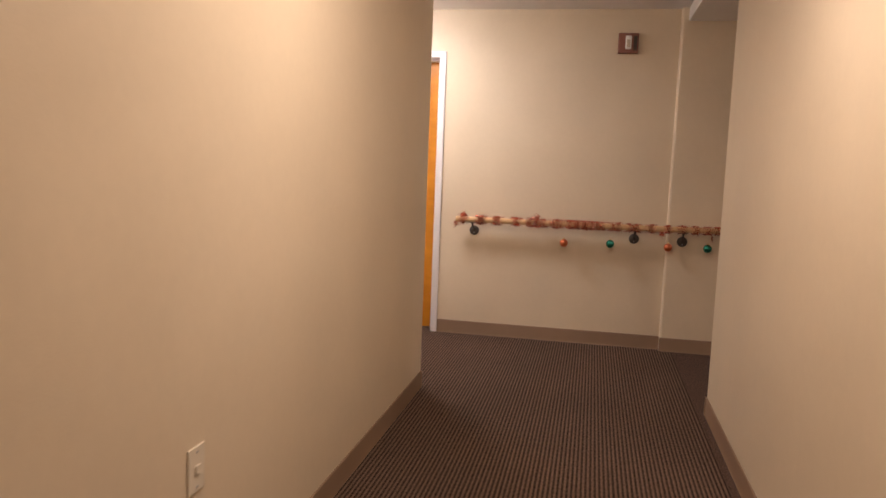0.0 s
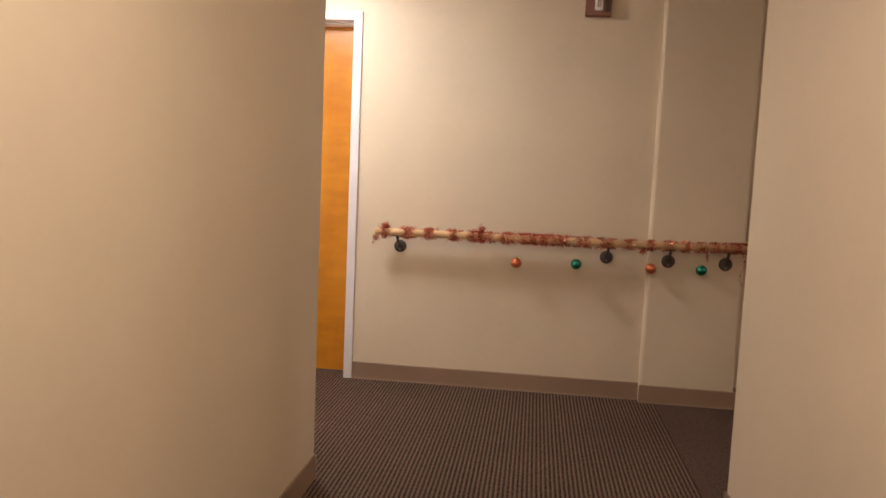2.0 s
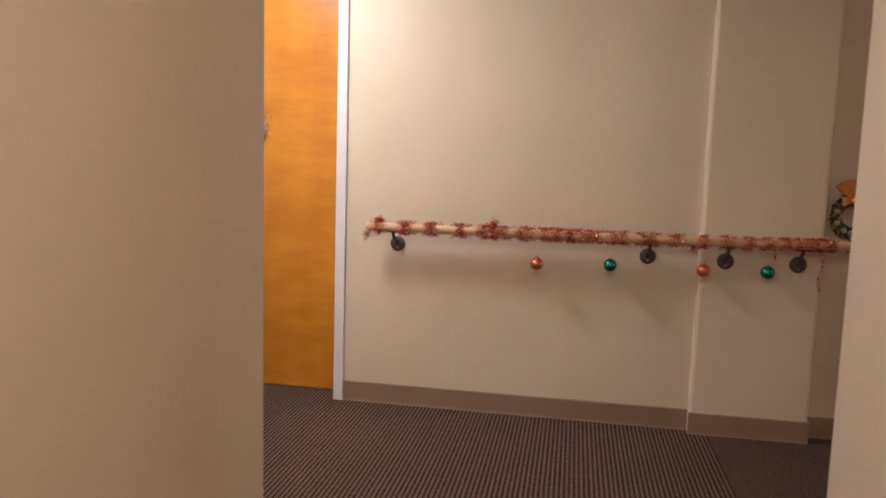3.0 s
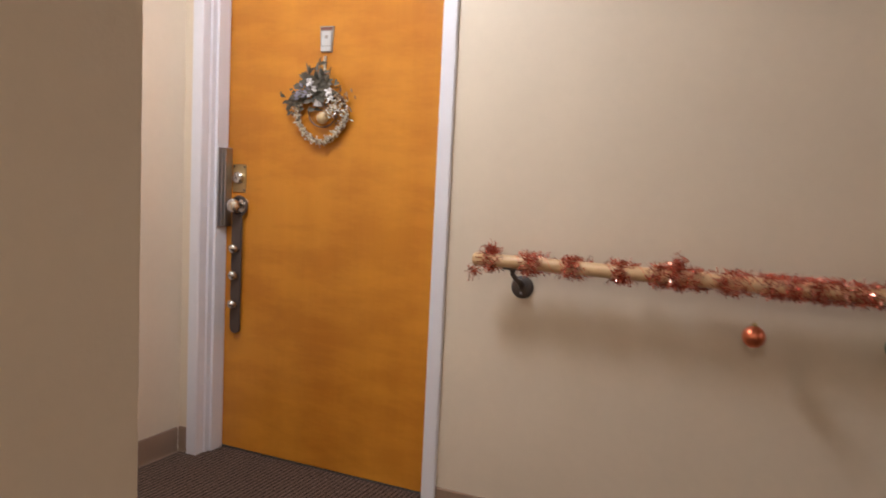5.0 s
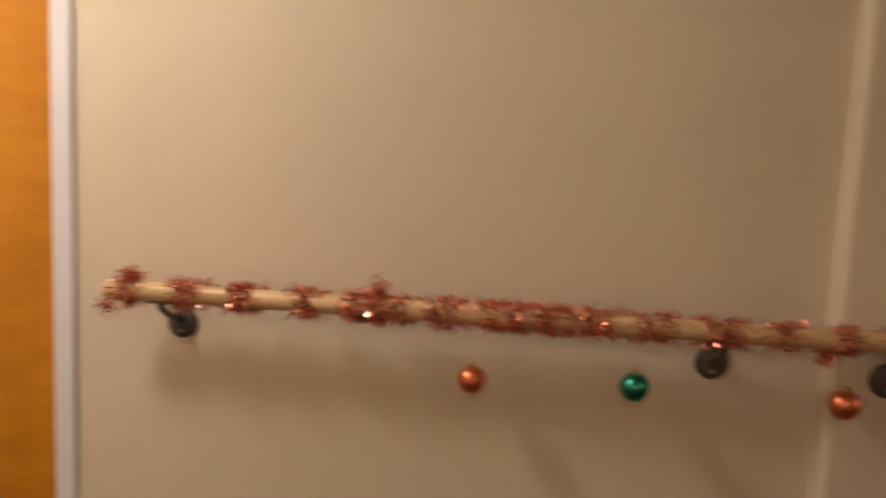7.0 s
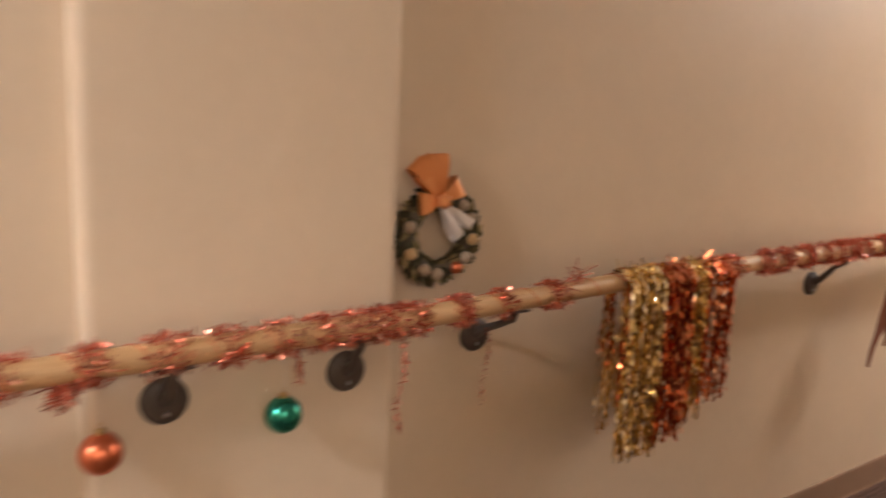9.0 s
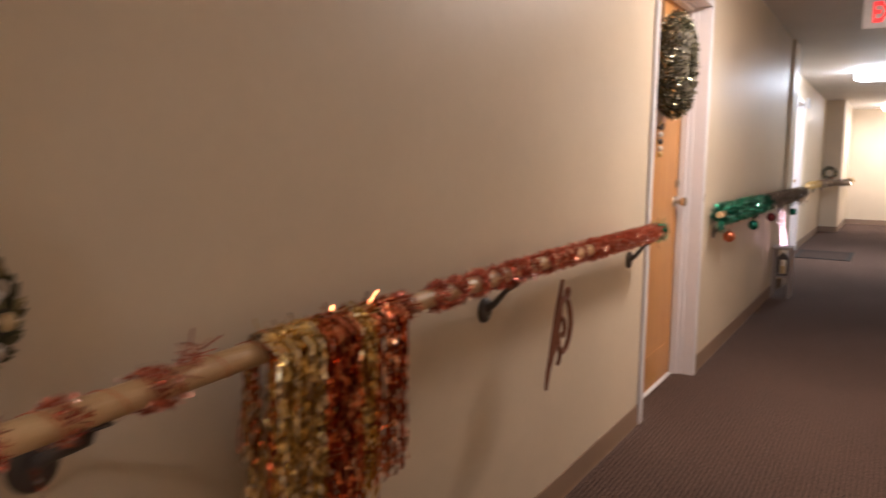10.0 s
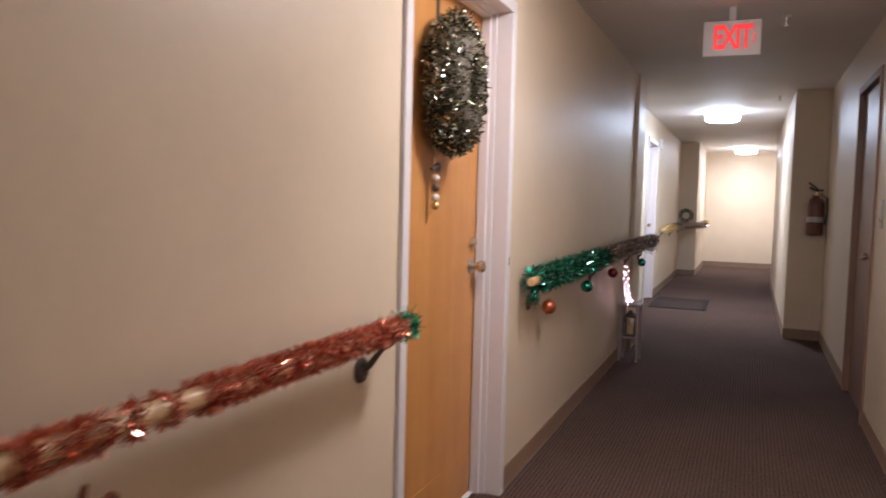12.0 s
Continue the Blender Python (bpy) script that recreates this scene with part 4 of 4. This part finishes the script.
# ---- tinsel wreath on the second door ----
def tinsel_wreath():
    rng = random.Random(21)
    cx, y, cz = 5.735, F2 - 0.08, 1.70
    w = thing("tinsel_wreath", (cx, y, cz), "large shaggy green and silver tinsel wreath on the honey birch door", "wreath")
    items = []
    for k in range(15000):
        a = rng.uniform(0, 2 * math.pi)
        b = rng.uniform(0, 2 * math.pi)
        R, r = 0.094, 0.122 * rng.uniform(0.72, 1.04)
        out = Vector((math.cos(a) * math.cos(b) * 0.92, math.sin(b) * 0.62, math.sin(a) * math.cos(b) * 1.08))
        root = Vector((cx + R * 0.88 * math.cos(a), y, cz + R * 1.35 * math.sin(a))) + out * r
        way = (out * 0.35 + ball_direction(rng)).normalized() * rng.uniform(0.010, 0.024)
        items.append((root, root + way, way.cross(ball_direction(rng)).normalized() * rng.uniform(0.0018, 0.0038)))
    tagged(strands("tinsel", items, SAGE_FOIL, w), kind="stuff")
    part("core", tube(bmesh.new(), [(cx + 0.082 * math.cos(a), y, cz + 0.125 * math.sin(a)) for a in np.linspace(0, 2 * math.pi, 37)], 0.080, 14), LEAF, w, "dark wreath core", True)
    part("hanger", box(bmesh.new(), cx - 0.01, cx + 0.01, F2 - 0.006, F2 - 0.001, cz + 0.2, HEAD - 0.06, 0.001), BRONZE, w, "brown metal over-door hanger")
    cx, y = cx - 0.06, F2 - 0.02
    tail = [(cx - 0.012, y - 0.01, cz - 0.23), (cx + 0.012, y - 0.012, cz - 0.25), (cx - 0.008, y - 0.012, cz - 0.275), (cx, y - 0.012, cz - 0.30)]
    part("cord", tube(bmesh.new(), tail, 0.004, 7), BRASS, w, "gold cord", True)
    part("bow", tube(bmesh.new(), [(cx - 0.03, y - 0.012, cz - 0.31), (cx, y - 0.02, cz - 0.298), (cx + 0.028, y - 0.012, cz - 0.31)], [0.009, 0.015, 0.009], 9), BRONZE, w, "dark bow", True)
    for k, (dz, m) in enumerate(((-0.34, PETAL), (-0.375, BRONZE), (-0.41, PETAL), (-0.44, BRASS))):
        bm = bmesh.new()
        bmesh.ops.create_uvsphere(bm, u_segments=14, v_segments=9, radius=0.015, matrix=Matrix.Translation((cx + 0.004, y - 0.012, cz + dz)))
        part("bead", bm, m, w, smooth=True)
    part("ribbon_end", box(bmesh.new(), cx - 0.034, cx - 0.028, y - 0.012, y - 0.010, cz - 0.47, cz - 0.31), BRASS, w)


tinsel_wreath()


# ---- wall devices ----
strobe = thing("alarm_strobe", (1.305, N1, 2.18), "brownish red square fire alarm strobe on the cream wall", "fire alarm")
RED_PLASTIC = painted("brownish_red_plastic", (0.27, 0.115, 0.085), 0.4, spread=0.08, relief=0.02)
part("housing", box(bmesh.new(), 1.235, 1.375, N1 - 0.04, N1, 2.11, 2.25, 0.006, 2), RED_PLASTIC, strobe)
LENS = material("clear_lens", (0.85, 0.85, 0.85), 0.12)
part("lens", box(bmesh.new(), 1.283, 1.326, N1 - 0.062, N1 - 0.04, 2.135, 2.23, 0.008, 2), LENS, strobe, "clear strobe lens", True)
part("reflector", box(bmesh.new(), 1.294, 1.315, N1 - 0.066, N1 - 0.062, 2.15, 2.20, 0.001), NICKEL, strobe)
part("grille", box(bmesh.new(), 1.34, 1.365, N1 - 0.043, N1 - 0.04, 2.13, 2.23, 0.001), BRONZE, strobe)

outlet = thing("wall_plate", (AL, -3.955, 0.52), "ivory wall plate on the entry corridor wall", "wall plate")
IVORY = painted("ivory_plastic", (0.76, 0.68, 0.57), 0.35, spread=0.03, relief=0.02)
part("plate", box(bmesh.new(), AL, AL + 0.006, -3.993, -3.918, 0.462, 0.578, 0.0025, 2), IVORY, outlet)
part("jack", box(bmesh.new(), AL + 0.006, AL + 0.011, -3.967, -3.944, 0.508, 0.532, 0.002), IVORY, outlet)
for sz in (0.476, 0.564):
    part("screw", spin(bmesh.new(), [(0.0035, 0), (0.003, 0.002)], 8, pose(AL + 0.006, -3.955, sz, 0, 90)), STEEL, outlet)

sounder = thing("wall_sounder", (14.05, 0.26, 2.12), "small white alarm sounder on the far wall", "alarm sounder")
part("housing", box(bmesh.new(), 13.98, 14.12, 0.222, 0.26, 2.05, 2.19, 0.008, 2), TRIM, sounder)
part("grille", box(bmesh.new(), 14.01, 14.09, 0.219, 0.222, 2.08, 2.16, 0.001), STEEL, sounder)

# ---- exit sign ----
sign = thing("exit_sign", (7.8, -0.80, 2.24), "white exit sign with lit red letters under the ceiling", "exit sign")
part("housing", box(bmesh.new(), 7.80, 7.845, -0.955, -0.645, 2.14, 2.34, 0.006, 2), TRIM, sign, "off-white plastic housing")
part("canopy", box(bmesh.new(), 7.81, 7.835, -0.82, -0.78, 2.34, CEIL, 0.004), TRIM, sign)
EXIT_RED = glowing("lit_red_letters", (1.0, 0.05, 0.05), 0.8)
bsdf(EXIT_RED).inputs["Base Color"].default_value = (0.6, 0.03, 0.02, 1)
for k, letter in enumerate("EXIT"):
    cu = bpy.data.curves.new("letter", "FONT")
    cu.body, cu.size, cu.extrude, cu.align_x, cu.align_y, cu.offset = letter, 0.185, 0.002, "CENTER", "CENTER", 0.005
    tmp = bpy.data.objects.new("letter", cu)
    scene.collection.objects.link(tmp)
    bpy.context.view_layer.update()
    data = bpy.data.meshes.new_from_object(tmp.evaluated_get(bpy.context.evaluated_depsgraph_get()))
    bpy.data.objects.remove(tmp)
    data.materials.clear()
    data.materials.append(EXIT_RED)
    ob = new("letter", data)
    turn = Matrix(((0, 0, -1, 7.797), (-1, 0, 0, (-0.727, -0.786, -0.834, -0.876)[k]), (0, 1, 0, 2.24), (0, 0, 0, 1)))
    ob.parent, ob.matrix_parent_inverse = sign, sign.matrix_world.inverted()
    ob.matrix_basis = turn @ Matrix.Diagonal((0.64, 1, 1, 1))
    tagged(ob, "lit red letter")
bm = bmesh.new()
arrow = [(-0.908, 2.275), (-0.914, 2.275), (-0.928, 2.24), (-0.914, 2.205), (-0.908, 2.205), (-0.920, 2.24)]
front = [bm.verts.new((7.796, y, z)) for y, z in arrow]
rear = [bm.verts.new((7.80, y, z)) for y, z in arrow]
for k in range(6):
    bm.faces.new((front[k], front[(k + 1) % 6], rear[(k + 1) % 6], rear[k]))
bm.faces.new(front)
part("arrow", bm, EXIT_RED, sign, "lit red chevron")

# ---- ceiling sprinklers ----
for sx, sy in ((8.15, -1.09), (11.6, -1.17)):
    sp = thing("sprinkler", (sx, sy, CEIL), "small chrome fire sprinkler on the ceiling", "sprinkler", "ceiling sprinklers")
    part("escutcheon", spin(bmesh.new(), [(0.034, CEIL - 0.004), (0.03, CEIL - 0.001), (0.03, CEIL)], 24, pose(sx, sy, 0)), TRIM, sp, smooth=True)
    part("body", spin(bmesh.new(), [(0.006, CEIL - 0.045), (0.009, CEIL - 0.03), (0.011, CEIL - 0.004)], 12, pose(sx, sy, 0)), NICKEL, sp, smooth=True)
    part("deflector", spin(bmesh.new(), [(0.019, CEIL - 0.05), (0.019, CEIL - 0.047)], 16, pose(sx, sy, 0)), NICKEL, sp)

# ---- fire extinguisher in the corner of the pier ----
ext = thing("fire_extinguisher", (11.11, -1.49, 1.2), "dark red fire extinguisher hanging on the pier", "fire extinguisher")
DARK_RED = painted("dark_red_enamel", (0.17, 0.065, 0.05), 0.3, spread=0.06, relief=0.02)
part("cylinder", spin(bmesh.new(), [(0.06, 0.98), (0.072, 0.99), (0.074, 1.01), (0.074, 1.27), (0.06, 1.315), (0.03, 1.335), (0.022, 1.35)], 24, pose(11.12, -1.49, 0)), DARK_RED, ext, smooth=True)
part("valve", box(bmesh.new(), 11.10, 11.14, -1.508, -1.472, 1.35, 1.39, 0.005), BRASS, ext)
part("handle", tube(bmesh.new(), [(11.12, -1.55, 1.405), (11.12, -1.49, 1.40), (11.12, -1.43, 1.43)], 0.009, 8), BRONZE, ext, smooth=True)
part("lever", tube(bmesh.new(), [(11.12, -1.50, 1.41), (11.12, -1.47, 1.44), (11.12, -1.42, 1.475)], 0.007, 8), BRONZE, ext, smooth=True)
part("hose", tube(bmesh.new(), [(11.10, -1.53, 1.37), (11.06, -1.58, 1.33), (11.05, -1.585, 1.2), (11.05, -1.57, 1.08)], 0.011, 8), BRONZE, ext, smooth=True)
part("label_band", spin(bmesh.new(), [(0.0748, 1.10), (0.0752, 1.101), (0.0752, 1.15), (0.0748, 1.151)], 24, pose(11.12, -1.49, 0)), CARD, ext, "pale paper label", True)
part("wall_hook", box(bmesh.new(), 11.17, 11.2, -1.52, -1.46, 1.28, 1.36, 0.003), BRONZE, ext)

for o in (ext,):
    o.location = (o.location.x, o.location.y - 0.03, o.location.z + 0.05)

# ---- lock plate beside the brown door ----
lock = thing("key_switch", (7.92, S2, 1.26), "steel key switch plate on the wall beside the brown door", "key switch")
part("plate", box(bmesh.new(), 7.88, 7.96, S2, S2 + 0.006, 1.18, 1.34, 0.002), STEEL, lock)
part("cylinder", spin(bmesh.new(), [(0.015, 0), (0.014, 0.008)], 16, pose(7.92, S2 + 0.006, 1.23, -90)), NICKEL, lock, smooth=True)
part("tag", box(bmesh.new(), 7.895, 7.945, S2 + 0.006, S2 + 0.008, 1.30, 1.33), CARD, lock)

# ---- door mat ----
MAT = painted("grey_mat", (0.06, 0.043, 0.036), 1.0, spread=0.2, grain=200.0, relief=0.6)
bsdf(MAT).inputs["Specular IOR Level"].default_value = 0.05
RUBBER = material("black_rubber", (0.018, 0.016, 0.015), 0.85, spec=0.2)
mat_ = thing("door_mat", (13.3, -0.15, 0), "dark grey door mat with a black rubber rim on the carpet", "door mat")
part("rim", box(bmesh.new(), 12.76, 13.86, -0.50, 0.19, 0.0, 0.007, 0.003), RUBBER, mat_, "black rubber rim")
part("mat_surface", box(bmesh.new(), 12.83, 13.79, -0.445, 0.135, 0.006, 0.009, 0.002), MAT, mat_, "grey ribbed pile")


# ---- stool with a lantern and fairy lights ----
WHITE_WOOD = painted("white_washed_wood", (0.33, 0.28, 0.26), 0.5, spread=0.12, grain=30.0, relief=0.1)
SX, SY = 9.42, -0.075
stool = thing("small_stool", (SX, SY, 0), "small whitewashed wooden stool against the wall", "stool")
part("top", box(bmesh.new(), SX - 0.095, SX + 0.095, SY - 0.085, SY + 0.085, 0.445, 0.47, 0.006, 2), WHITE_WOOD, stool)
part("shelf", box(bmesh.new(), SX - 0.085, SX + 0.085, SY - 0.07, SY + 0.07, 0.185, 0.20, 0.003), WHITE_WOOD, stool)
for dx in (-0.075, 0.075):
    for dy in (-0.065, 0.065):
        part("leg", tube(bmesh.new(), [(SX + dx * 1.1, SY + dy * 1.1, 0), (SX + dx, SY + dy, 0.445)], [0.011, 0.015], 10), WHITE_WOOD, stool, smooth=True)
lantern = thing("lantern", (SX, SY, 0.20), "small dark lantern on the shelf of the stool", "lantern")
part("base", box(bmesh.new(), SX - 0.06, SX + 0.06, SY - 0.05, SY + 0.05, 0.20, 0.215, 0.003), BRONZE, lantern)
part("roof", spin(bmesh.new(), [(0.075, 0.35), (0.07, 0.36), (0.02, 0.40), (0.012, 0.41)], 4, pose(SX, SY, 0, 0, 0, 45)), BRONZE, lantern)
for dx in (-0.05, 0.05):
    for dy in (-0.04, 0.04):
        part("post", box(bmesh.new(), SX + dx - 0.005, SX + dx + 0.005, SY + dy - 0.005, SY + dy + 0.005, 0.215, 0.35), BRONZE, lantern)
part("candle", spin(bmesh.new(), [(0.022, 0.215), (0.022, 0.285), (0.02, 0.287)], 14, pose(SX, SY, 0)), PALE_BROWN, lantern, smooth=True)

FAIRY = glowing("lit_fairy_bulb", (1.0, 0.60, 0.66), 42.0)
lights = thing("fairy_lights", (9.02, -0.08, 0.62), "lit string of white fairy lights hanging from the handrail", "string lights")
rng = random.Random(4)
wire = []
for k in range(64):
    t = k / 63
    wire.append((8.82 + 0.30 * t ** 2 + 0.06 * t ** 3 * math.sin(k * 1.7), -0.10 + 0.02 * math.cos(k * 1.3), RAIL_Z - 0.03 - (RAIL_Z - 0.53) * t))
part("wire", tube(bmesh.new(), wire, 0.0015, 5), LEAF, lights, "thin green wire")
bulb = None
for k in [*range(4, 40, 2), *range(40, 64)]:
    x, y, z = wire[k]
    if bulb is None:
        bm = bmesh.new()
        bmesh.ops.create_icosphere(bm, subdivisions=1, radius=0.0027)
        bulb_mesh = mesh_of("bulb", bm, FAIRY, True)
    bulb = new("bulb", bulb_mesh)
    bulb.parent, bulb.matrix_parent_inverse = lights, lights.matrix_world.inverted()
    bulb.location = (x + rng.uniform(-0.012, 0.012), y - 0.008, z + rng.uniform(-0.01, 0.01))
